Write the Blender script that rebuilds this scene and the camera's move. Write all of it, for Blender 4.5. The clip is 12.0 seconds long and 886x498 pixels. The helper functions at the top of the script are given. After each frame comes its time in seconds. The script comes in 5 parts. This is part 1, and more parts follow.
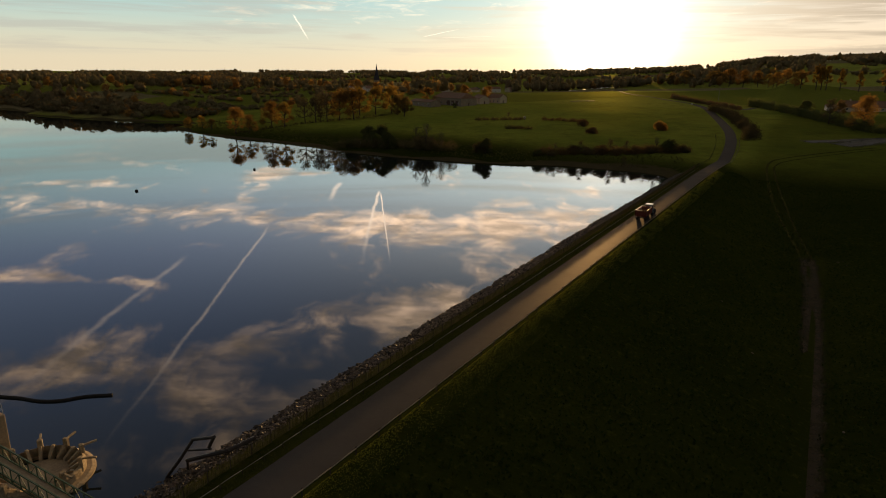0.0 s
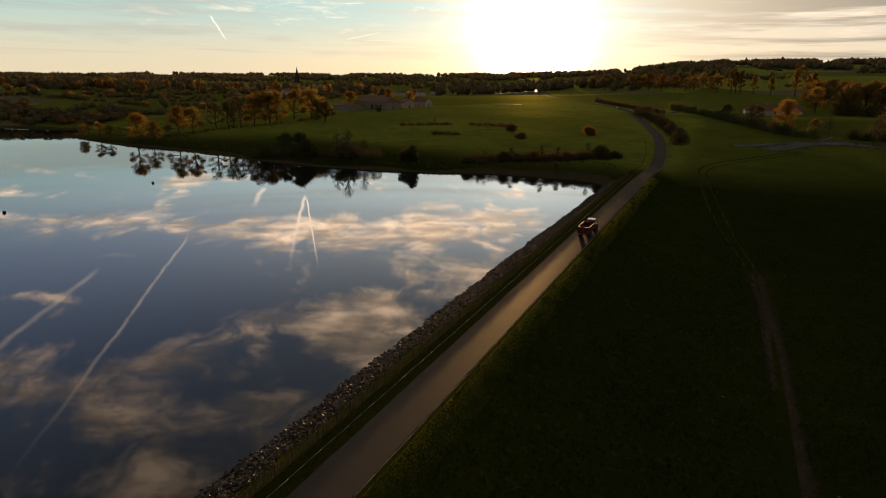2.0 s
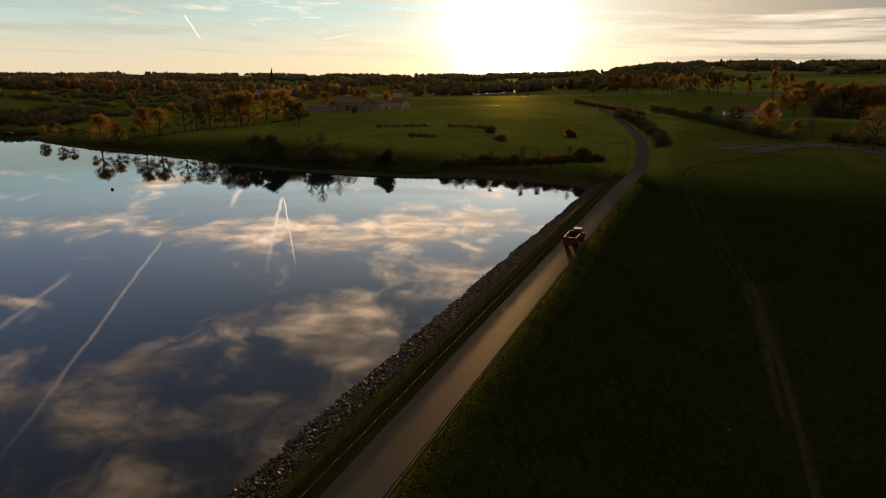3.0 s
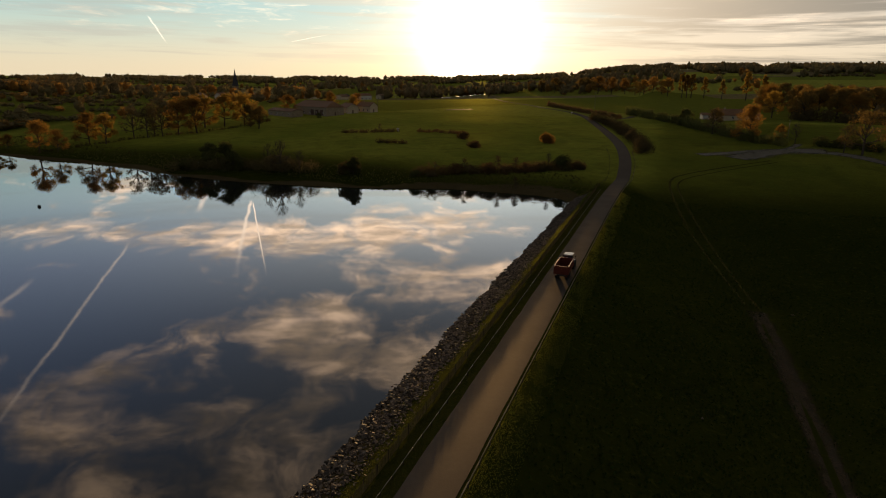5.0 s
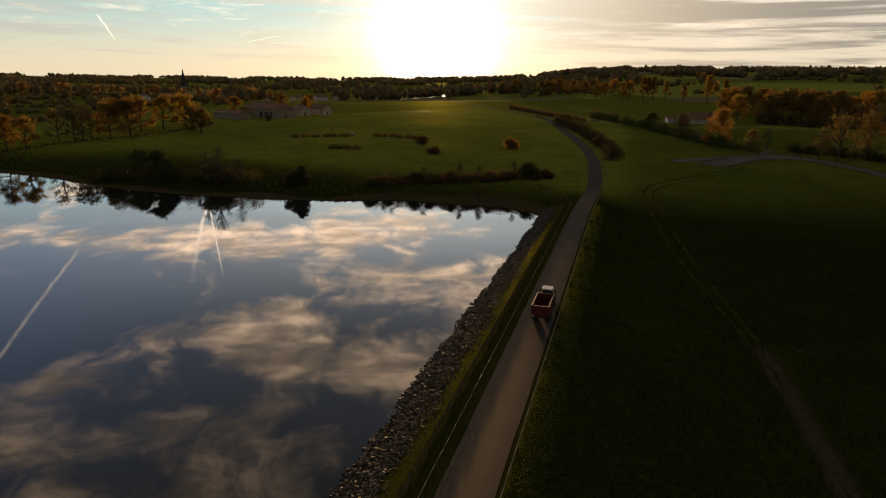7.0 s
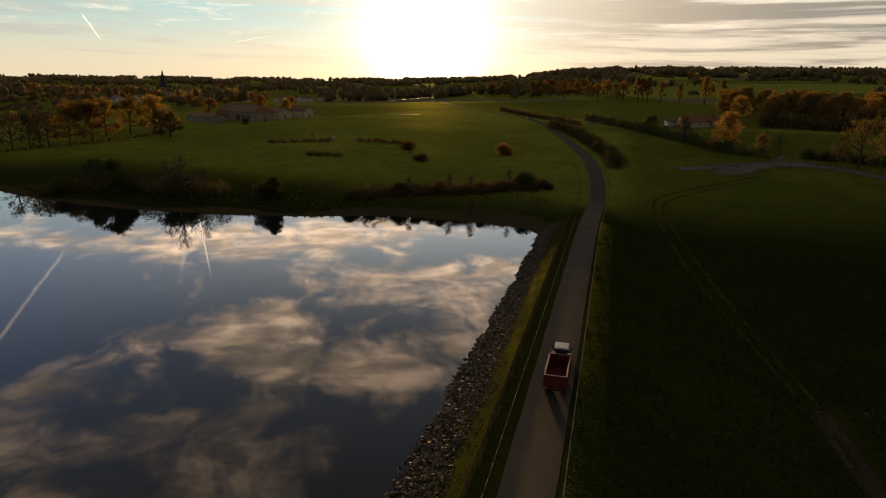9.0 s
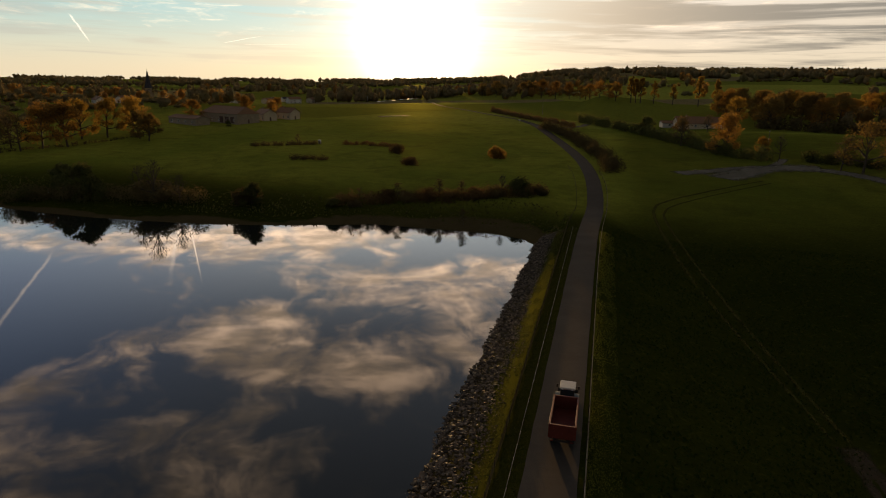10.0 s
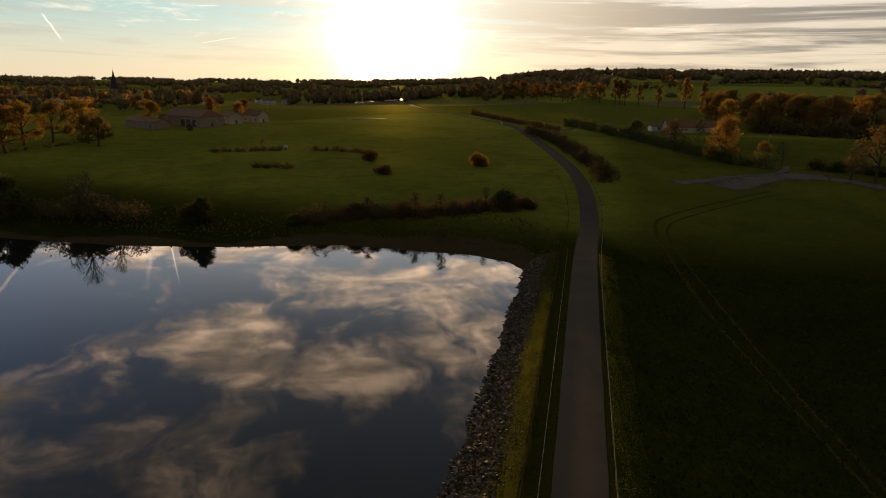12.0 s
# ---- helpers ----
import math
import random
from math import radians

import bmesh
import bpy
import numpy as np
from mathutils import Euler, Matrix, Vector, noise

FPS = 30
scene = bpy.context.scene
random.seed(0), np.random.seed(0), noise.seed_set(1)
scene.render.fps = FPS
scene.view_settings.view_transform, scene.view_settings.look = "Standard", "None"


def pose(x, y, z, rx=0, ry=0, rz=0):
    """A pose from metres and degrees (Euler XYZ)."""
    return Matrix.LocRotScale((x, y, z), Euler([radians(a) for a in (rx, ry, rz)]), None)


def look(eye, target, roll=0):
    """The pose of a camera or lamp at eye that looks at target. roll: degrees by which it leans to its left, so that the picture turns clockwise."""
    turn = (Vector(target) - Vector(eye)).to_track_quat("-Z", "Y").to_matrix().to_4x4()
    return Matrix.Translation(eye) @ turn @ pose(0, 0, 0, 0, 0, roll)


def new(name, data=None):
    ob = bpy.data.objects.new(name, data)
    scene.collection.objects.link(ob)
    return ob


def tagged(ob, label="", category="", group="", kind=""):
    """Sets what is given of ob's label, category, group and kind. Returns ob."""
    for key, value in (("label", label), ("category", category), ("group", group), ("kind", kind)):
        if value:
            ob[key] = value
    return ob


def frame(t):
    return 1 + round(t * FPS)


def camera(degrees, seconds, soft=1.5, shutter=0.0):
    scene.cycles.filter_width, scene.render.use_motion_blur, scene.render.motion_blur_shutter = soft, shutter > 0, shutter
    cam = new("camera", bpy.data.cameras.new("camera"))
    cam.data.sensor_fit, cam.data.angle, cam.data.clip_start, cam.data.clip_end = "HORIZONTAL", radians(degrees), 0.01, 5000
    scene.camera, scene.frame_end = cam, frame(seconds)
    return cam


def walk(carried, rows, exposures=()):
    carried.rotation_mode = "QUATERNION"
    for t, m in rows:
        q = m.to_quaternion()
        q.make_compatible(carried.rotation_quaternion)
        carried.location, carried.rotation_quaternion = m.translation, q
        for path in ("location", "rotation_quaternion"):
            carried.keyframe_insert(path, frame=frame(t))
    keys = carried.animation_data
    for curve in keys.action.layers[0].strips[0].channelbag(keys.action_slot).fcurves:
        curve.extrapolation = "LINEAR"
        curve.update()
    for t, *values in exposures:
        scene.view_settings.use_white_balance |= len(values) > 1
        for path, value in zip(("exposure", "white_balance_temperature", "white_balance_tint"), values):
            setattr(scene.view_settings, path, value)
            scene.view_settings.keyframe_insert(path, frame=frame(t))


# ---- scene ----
cam = camera(69.6, 12.0, soft=1.0)
PATH = [
    (0, (0.939, 1.646, 33.201), (0.82, 3.571, 32.67), 0.7),
    (0.5, (0.927, 5.981, 33.243), (0.844, 7.908, 32.715), 0.7),
    (1, (0.812, 10.526, 33.161), (0.784, 12.455, 32.635), 0.8),
    (1.5, (0.876, 15.19, 33.08), (0.911, 17.12, 32.558), 0.8),
    (2, (1.081, 19.797, 33.114), (1.184, 21.726, 32.595), 0.9),
    (2.5, (1.472, 24.498, 33.128), (1.62, 26.425, 32.611), 0.9),
    (3, (1.901, 29.39, 33.07), (2.07, 31.315, 32.554), 1.0),
    (5, (3.698, 48.919, 33.231), (3.956, 50.837, 32.723), 1.0),
    (5.5, (4.389, 54.068, 33.158), (4.699, 55.978, 32.653), 1.2),
    (6, (5.316, 59.182, 33.067), (5.669, 61.086, 32.564), 1.2),
    (6.5, (6.346, 64.322, 33.048), (6.715, 66.223, 32.546), 1.2),
    (7, (7.417, 69.313, 33.133), (7.796, 71.212, 32.632), 1.3),
    (9, (11.952, 90.689, 33.523), (12.364, 92.582, 33.024), 1.3),
    (9.5, (13.099, 95.759, 33.546), (13.525, 97.649, 33.049), 1.4),
    (10, (14.493, 100.995, 33.537), (14.932, 102.882, 33.041), 1.3),
    (10.5, (15.879, 106.383, 33.383), (16.333, 108.267, 32.888), 1.3),
    (11, (17.245, 111.508, 33.436), (17.714, 113.389, 32.943), 1.4),
    (11.5, (18.846, 116.582, 33.589), (19.329, 118.459, 33.097), 1.5),
    (12, (20.413, 122.039, 33.487), (20.911, 123.913, 32.996), 1.4),
]
walk(cam, [(t, look(eye, aim, roll)) for t, eye, aim, roll in PATH], [(0, 0.14, 7700, 12), (12, 0.14, 7700, 12)])

# ---- light: a low evening sun ahead, and a sky with broken cloud ----
SUN_AZ, SUN_EL = radians(10.4), radians(3.8)
scene.view_settings.exposure = 0.0
sun_way = Vector((math.sin(SUN_AZ) * math.cos(SUN_EL), math.cos(SUN_AZ) * math.cos(SUN_EL), math.sin(SUN_EL)))
lamp = bpy.data.lights.new("sun", "SUN")
lamp.energy, lamp.angle, lamp.color = 5.0, radians(0.9), (1.0, 0.67, 0.34)
sun = new("sun", lamp)
sun.matrix_world = look((0, 0, 60), Vector((0, 0, 60)) - sun_way)


class Nodes:
    """Short hand for node trees: every method returns an output socket."""

    def __init__(self, tree):
        self.t = tree
        tree.nodes.clear()

    def put(self, sock, value):
        if isinstance(value, bpy.types.NodeSocket):
            self.t.links.new(value, sock)
        elif value is not None:
            sock.default_value = value

    def node(self, kind, outs=0, **values):
        n = self.t.nodes.new(kind)
        for key, value in values.items():
            if key in n.inputs:
                self.put(n.inputs[key], value)
        return n

    def m(self, op, a, b=None, c=None, clamp=False):
        n = self.t.nodes.new("ShaderNodeMath")
        n.operation, n.use_clamp = op, clamp
        for i, value in enumerate((a, b, c)):
            self.put(n.inputs[i], value)
        return n.outputs[0]

    def add(self, a, b): return self.m("ADD", a, b)

    def sub(self, a, b): return self.m("SUBTRACT", a, b)

    def mul(self, a, b): return self.m("MULTIPLY", a, b)

    def step(self, a, b, x):
        n = self.t.nodes.new("ShaderNodeMapRange")
        n.interpolation_type = "SMOOTHSTEP"
        for i, value in enumerate((x, a, b, 0.0, 1.0)):
            self.put(n.inputs[i], value)
        return n.outputs[0]

    def xyz(self, x, y, z):
        n = self.t.nodes.new("ShaderNodeCombineXYZ")
        for i, value in enumerate((x, y, z)):
            self.put(n.inputs[i], value)
        return n.outputs[0]

    def split(self, v):
        n = self.t.nodes.new("ShaderNodeSeparateXYZ")
        self.put(n.inputs[0], v)
        return n.outputs

    def noise(self, vec, scale, detail=4.0, rough=0.55, distort=0.0):
        n = self.t.nodes.new("ShaderNodeTexNoise")
        self.put(n.inputs["Vector"], vec)
        for key, value in (("Scale", scale), ("Detail", detail), ("Roughness", rough), ("Distortion", distort)):
            n.inputs[key].default_value = value
        return n.outputs["Fac"]

    def mix(self, k, a, b, mode="MIX"):
        n = self.t.nodes.new("ShaderNodeMix")
        n.data_type, n.blend_type = "RGBA", mode
        self.put(n.inputs[0], k)
        self.put(n.inputs[6], (*a, 1) if isinstance(a, tuple) else a)
        self.put(n.inputs[7], (*b, 1) if isinstance(b, tuple) else b)
        return n.outputs[2]

    def dot(self, a, b):
        n = self.t.nodes.new("ShaderNodeVectorMath")
        n.operation = "DOT_PRODUCT"
        self.put(n.inputs[0], a)
        self.put(n.inputs[1], b)
        return n.outputs["Value"]


world = bpy.data.worlds.new("evening_sky")
scene.world = world
world.use_nodes = True
g = Nodes(world.node_tree)
way = g.node("ShaderNodeTexCoord").outputs["Generated"]
dx, dy, dz = g.split(way)
air = g.t.nodes.new("ShaderNodeTexSky")
air.sky_type, air.sun_disc, air.sun_elevation, air.sun_rotation = "NISHITA", False, SUN_EL, SUN_AZ
air.altitude, air.air_density, air.dust_density, air.ozone_density = 120, 1.0, 1.6, 1.2
up = g.m("MAXIMUM", dz, 0.0)
k = g.m("DIVIDE", 1.0, g.add(up, 0.06))
px, py = g.mul(dx, k), g.mul(dy, k)
flat = g.xyz(px, py, 0.0)
# banks of cloud on the cloud layer: middle and half widths
BANKS = [(-1.75, 3.34, 0.95, 0.22, 1), (-2.58, 3.94, 0.6, 0.12, 0.8), (-2.31, 4.64, 0.43, 0.2, 0.8), (-1.53, 4.5, 0.16, 0.6, 0.6), (-0.4, 3.3, 0.54, 0.3, 1),
         (0.08, 3.22, 0.12, 0.45, 0.7), (0.54, 3.64, 0.24, 0.2, 0.8), (-1.57, 2.36, 0.32, 0.06, 1), (-1.28, 2.86, 0.15, 0.07, 0.8), (-0.56, 2.19, 0.1, 0.14, 1),
         (-0.2, 2.3, 0.22, 0.2, 0.9), (-1.27, 1.69, 0.22, 0.2, 1), (-0.81, 1.73, 0.18, 0.27, 1.2), (-0.05, 2.76, 0.2, 0.12, 0.9), (0.72, 3.35, 0.45, 0.2, 0.8), (0.5, 4.15, 0.4, 0.2, 0.6), (-0.25, 2.13, 0.2, 0.13, 1), (0.0, 1.96, 0.22, 0.14, 1), (0.2, 1.8, 0.2, 0.12, 0.8), (0.6, 2.2, 0.3, 0.2, 0.8), (0.42, 2.55, 0.5, 0.2, 1)]
BANKS += [(-0.36, 1.57, 0.24, 0.17, 1.3), (0.82, 2.74, 0.3, 0.17, 1), (0.42, 1.95, 0.25, 0.14, 0.8), (4.9, 5.6, 2.4, 2.8, 0.35), (-1.2, 6.4, 1.2, 0.5, 0.6),
          (0.3, 1.35, 0.24, 0.2, -0.5), (-0.85, 2.52, 0.3, 0.3, -0.8), (-1.35, 2.05, 0.5, 0.16, -0.6), (-0.45, 1.3, 0.4, 0.14, 0.9)]
bank = None
for cx, cy, rx, ry, much in BANKS:
    a, b = g.m("DIVIDE", g.sub(px, cx), rx), g.m("DIVIDE", g.sub(py, cy), ry)
    one = g.mul(g.m("EXPONENT", g.mul(g.add(g.mul(a, a), g.mul(b, b)), -0.8)), much)
    bank = one if bank is None else g.add(bank, one)
bank = g.m("MINIMUM", bank, 1.0)
warp = g.add(px, g.mul(g.noise(flat, 1.3, 3.0), 0.55))
drift = g.add(py, g.mul(g.noise(g.xyz(px, py, 4.0), 1.5, 3.0), 0.5))
puff = g.noise(g.xyz(g.mul(warp, 0.95), g.mul(drift, 0.62), 1.7), 2.1, 8.0, 0.60, 0.3)
fine = g.noise(g.xyz(g.mul(warp, 1.1), g.mul(drift, 0.75), 5.2), 5.5, 6.0, 0.62, 0.4)
body = g.add(g.add(g.add(g.mul(puff, 1.10), g.mul(fine, 0.72)), g.mul(bank, 0.25)), -0.02)
cover = g.step(0.94, 1.30, g.add(body, g.mul(g.step(0.34, 0.46, dz), 0.04)))
# long streaks low over the hills, closing to the side away from the sun
streak = g.noise(g.xyz(g.mul(px, 0.26), g.mul(py, 0.20), g.mul(dz, 34.0)), 1.3, 5.0, 0.52, 0.7)
side = g.step(0.20, 0.50, dx)
threads = g.noise(g.xyz(g.mul(px, 0.5), g.mul(py, 0.45), g.mul(dz, 75.0)), 1.3, 5.0, 0.6, 0.9)
streak = g.add(g.mul(streak, 0.68), g.mul(threads, 0.32))
low = g.step(0.47, 0.61, g.add(streak, g.mul(side, 0.045)))
low = g.mul(g.mul(low, g.step(0.015, 0.035, dz)), g.mul(g.add(0.52, g.mul(side, 0.48)), g.step(0.24, 0.14, dz)))
cloud = g.mul(cover, g.add(g.mul(g.step(0.03, 0.09, dz), 0.45), g.mul(g.step(0.09, 0.16, dz), 0.55)))


def trail(x0, y0, x1, y1, width, gain):
    """A vapour trail on the cloud layer."""
    ux, uy = x1 - x0, y1 - y0
    n = math.hypot(ux, uy)
    wob = g.mul(g.sub(g.noise(flat, 4.0, 3.0), 0.5), width * 2.2)
    s = g.m("DIVIDE", g.add(g.mul(g.sub(px, x0), ux / n), g.mul(g.sub(py, y0), uy / n)), n)
    off = g.m("ABSOLUTE", g.add(g.add(g.mul(g.sub(px, x0), uy / n), g.mul(g.sub(py, y0), -ux / n)), wob))
    ends = g.mul(g.step(-0.02, 0.08, s), g.step(1.02, 0.55, s))
    return g.mul(g.mul(g.step(width, 0.0, off), ends), g.mul(g.add(0.35, g.noise(flat, 7.0, 3.0)), gain))


trails = None
for row in ((-1.12, 3.2, -0.9, 1.25, 0.011, 0.36), (-1.34, 2.7, -1.28, 1.4, 0.020, 0.24), (-0.68, 4.1, -0.54, 2.75, 0.015, 0.9),
            (-0.66, 4.05, -0.4, 2.7, 0.0055, 1.5), (-2.0, 6.85, -2.5, 9.3, 0.016, 0.26), (-0.84, 8.85, -0.3, 8.0, 0.02, 0.3), (-0.61, 8.97, 0.2, 8.72, 0.016, 0.3), (-0.98, 4.3, -0.93, 3.75, 0.03, 0.5)):
    one = trail(*row)
    trails = one if trails is None else g.m("MAXIMUM", trails, one)
toward = g.m("MAXIMUM", g.dot(way, tuple(sun_way)), 0.0)
near = g.m("POWER", toward, 14.0)
shade = g.step(0.34, 0.62, g.noise(g.xyz(g.mul(warp, 1.1), g.mul(py, 1.9), 9.1), 3.6, 6.0, 0.62))
# cloud colours set bright above the view to lift the lake's reflection
tint = g.mix(shade, (3.5, 2.65, 2.0), (1.05, 0.85, 0.68))
tint = g.mix(g.step(0.30, 0.58, g.sub(up, g.mul(g.m("MINIMUM", dx, 0.0), 0.25))), tint, g.mix(1.0, tint, (0.66, 0.65, 0.64), "MULTIPLY"))
tint = g.mix(g.step(0.17, 0.10, up), tint, (1.02, 0.88, 0.72))
tint = g.mix(g.m("POWER", toward, 8.0), g.mix(1.0, tint, (0.88, 0.88, 0.88), "MULTIPLY"), g.mix(1.0, tint, (1.45, 1.45, 1.48), "MULTIPLY"))
tint = g.mix(g.mul(near, 0.4), tint, (2.6, 1.95, 1.4))
# clear air: the sky model, warmed near the ground and paler above
clear = g.mix(1.0, air.outputs[0], (0.0105, 0.0150, 0.046), "MULTIPLY")
warm = g.mix(g.step(0.0, 0.11, up), (0.66, 0.62, 0.50), (0.33, 0.56, 0.58))
warm = g.mix(g.mul(g.step(0.22, 0.50, dx), g.step(0.26, 0.12, up)), warm, (0.66, 0.61, 0.51))
warm = g.mix(g.step(0.10, 0.26, up), warm, g.mix(g.step(-0.45, 0.05, dx), (0.20, 0.31, 0.52), (0.27, 0.34, 0.40)))
warm = g.mix(g.step(0.25, 0.75, up), warm, (0.108, 0.112, 0.112))
clear = g.mix(1.0, clear, warm, "ADD")
# glow added toward the sun above the view, brightening the lake's mirror image
upper_glow = g.mul(g.m("POWER", toward, 5.0), g.mul(g.step(0.10, 0.17, up), g.step(0.40, 0.18, up)))
clear = g.mix(g.mul(upper_glow, 0.75), clear, (0.82, 0.98, 1.05), "ADD")
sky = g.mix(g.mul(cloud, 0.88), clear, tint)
sky = g.mix(g.mul(low, 0.85), sky, g.mix(near, g.mix(side, (0.41, 0.43, 0.44), (0.145, 0.157, 0.165)), (0.86, 0.74, 0.58)))
sky = g.mix(g.m("MINIMUM", trails, 1.0), sky, (2.8, 2.4, 2.1))
# bright haze round the sun
halo = g.add(g.mul(g.m("POWER", toward, 260.0), 0.9), g.mul(g.m("POWER", toward, 900.0), 6.0))
sky = g.mix(halo, sky, (1.0, 0.93, 0.82), "ADD")
g.t.nodes[-1].clamp_result = False
sky = g.mix(1.0, sky, g.mix(g.step(-0.35, 0.75, g.dot(way, tuple(sun_way))), (0.56, 0.545, 0.515), (1.0, 1.0, 1.0)), "MULTIPLY")
back = g.node("ShaderNodeBackground", Color=sky, Strength=1.0)
out = g.t.nodes.new("ShaderNodeOutputWorld")
g.t.links.new(back.outputs[0], out.inputs[0])


# ---- materials ----
def material(name, base, other=None, scale=1.0, rough=0.8, bump=0.0, bump_scale=None, metal=0.0, spots=0.5, spec=0.12, shine=None, random_tint=0.0, stretch=(1, 1, 1), matte=False, gleam=None, fade=False):
    """Two colours mixed by noise at two sizes, with grain in the relief."""
    mat = bpy.data.materials.new(name)
    mat.use_nodes = True
    n = Nodes(mat.node_tree)
    where = n.node("ShaderNodeTexCoord").outputs["Object"]
    if stretch != (1, 1, 1):
        x, y, z = n.split(where)
        where = n.xyz(n.mul(x, stretch[0]), n.mul(y, stretch[1]), n.mul(z, stretch[2]))
    big = n.noise(where, scale, 4.0)
    small = n.noise(where, scale * 9, 5.0, 0.65)
    fac = n.step(0.3, 0.7, n.add(n.mul(big, 1 - spots), n.mul(small, spots)))
    colour = n.mix(fac, base, other or tuple(c * 0.6 for c in base))
    if random_tint:
        info = n.node("ShaderNodeObjectInfo").outputs["Random"]
        isle = n.node("ShaderNodeNewGeometry").outputs["Random Per Island"]
        r = n.m("FRACT", n.add(info, isle))
        v = n.add(1 - random_tint, n.mul(r, 2 * random_tint))
        colour = n.mix(1.0, colour, n.xyz(v, v, v), "MULTIPLY")
    if matte:
        p = n.node("ShaderNodeBsdfDiffuse", Color=colour, Roughness=1.0)
    else:
        p = n.node("ShaderNodeBsdfPrincipled")
        n.put(p.inputs["Base Color"], colour)
        p.inputs["Metallic"].default_value = metal
        p.inputs["Specular IOR Level"].default_value = spec
    n.put(p.inputs["Roughness"], 1.0 if matte else n.add(rough - 0.1, n.mul(small, 0.2)) if shine is None else shine)
    if bump:
        b = n.node("ShaderNodeBump", Height=n.noise(where, bump_scale or scale * 12, 4.0, 0.6), Strength=min(bump, 1.0), Distance=0.1)
        n.put(p.inputs["Normal"], b.outputs[0])
    last = p.outputs[0]
    if gleam:
        last = low_gleam(n, last, gleam[:3], gleam[3])
    if fade:
        # worn through to the grass along ragged margins
        rim = n.t.nodes.new("ShaderNodeAttribute")
        rim.attribute_name = "rim"
        ragged = n.add(n.mul(n.sub(n.noise(where, 0.5, 4.0, 0.6), 0.5), 1.1), n.mul(n.sub(n.noise(where, 3.0, 3.0, 0.6), 0.5), 0.7))
        s = n.t.nodes.new("ShaderNodeMixShader")
        n.put(s.inputs[0], n.mul(n.step(0.15, 0.85, n.add(rim.outputs["Fac"], ragged)), fade))
        n.t.links.new(n.t.nodes.new("ShaderNodeBsdfTransparent").outputs[0], s.inputs[1])
        n.t.links.new(last, s.inputs[2])
        last = s.outputs[0]
    o = n.t.nodes.new("ShaderNodeOutputMaterial")
    n.t.links.new(last, o.inputs[0])
    return mat


def low_gleam(n, shader, tint, rough):
    """The forward gleam of blades or grit when the light comes from low ahead."""
    gl = n.node("ShaderNodeBsdfGlossy", Roughness=rough)
    n.put(gl.inputs["Color"], (*tint, 1) if isinstance(tint, tuple) else tint)
    s = n.t.nodes.new("ShaderNodeAddShader")
    n.t.links.new(shader, s.inputs[0])
    n.t.links.new(gl.outputs[0], s.inputs[1])
    return s.outputs[0]


def leafy(name, base, other, glow=0.5, speckle=0.45):
    """Leaves: each clump has a shade of its own, and light comes through."""
    mat = bpy.data.materials.new(name)
    mat.use_nodes = True
    n = Nodes(mat.node_tree)
    isle = n.node("ShaderNodeNewGeometry").outputs["Random Per Island"]
    own = n.node("ShaderNodeObjectInfo").outputs["Random"]
    where = n.node("ShaderNodeTexCoord").outputs["Object"]
    patch = n.noise(where, 0.35, 3.0)
    fac = n.step(0.25, 0.85, n.add(n.mul(isle, speckle), n.mul(patch, 1 - speckle)))
    colour = n.mix(fac, base, other)
    v = n.add(0.7, n.mul(own, 0.6))
    colour = n.mix(1.0, colour, n.xyz(v, v, v), "MULTIPLY")
    d = n.node("ShaderNodeBsdfDiffuse", Color=colour)
    t = n.node("ShaderNodeBsdfTranslucent", Color=colour)
    s = n.t.nodes.new("ShaderNodeMixShader")
    s.inputs[0].default_value = glow
    n.t.links.new(d.outputs[0], s.inputs[1])
    n.t.links.new(t.outputs[0], s.inputs[2])
    o = n.t.nodes.new("ShaderNodeOutputMaterial")
    n.t.links.new(s.outputs[0], o.inputs[0])
    return mat


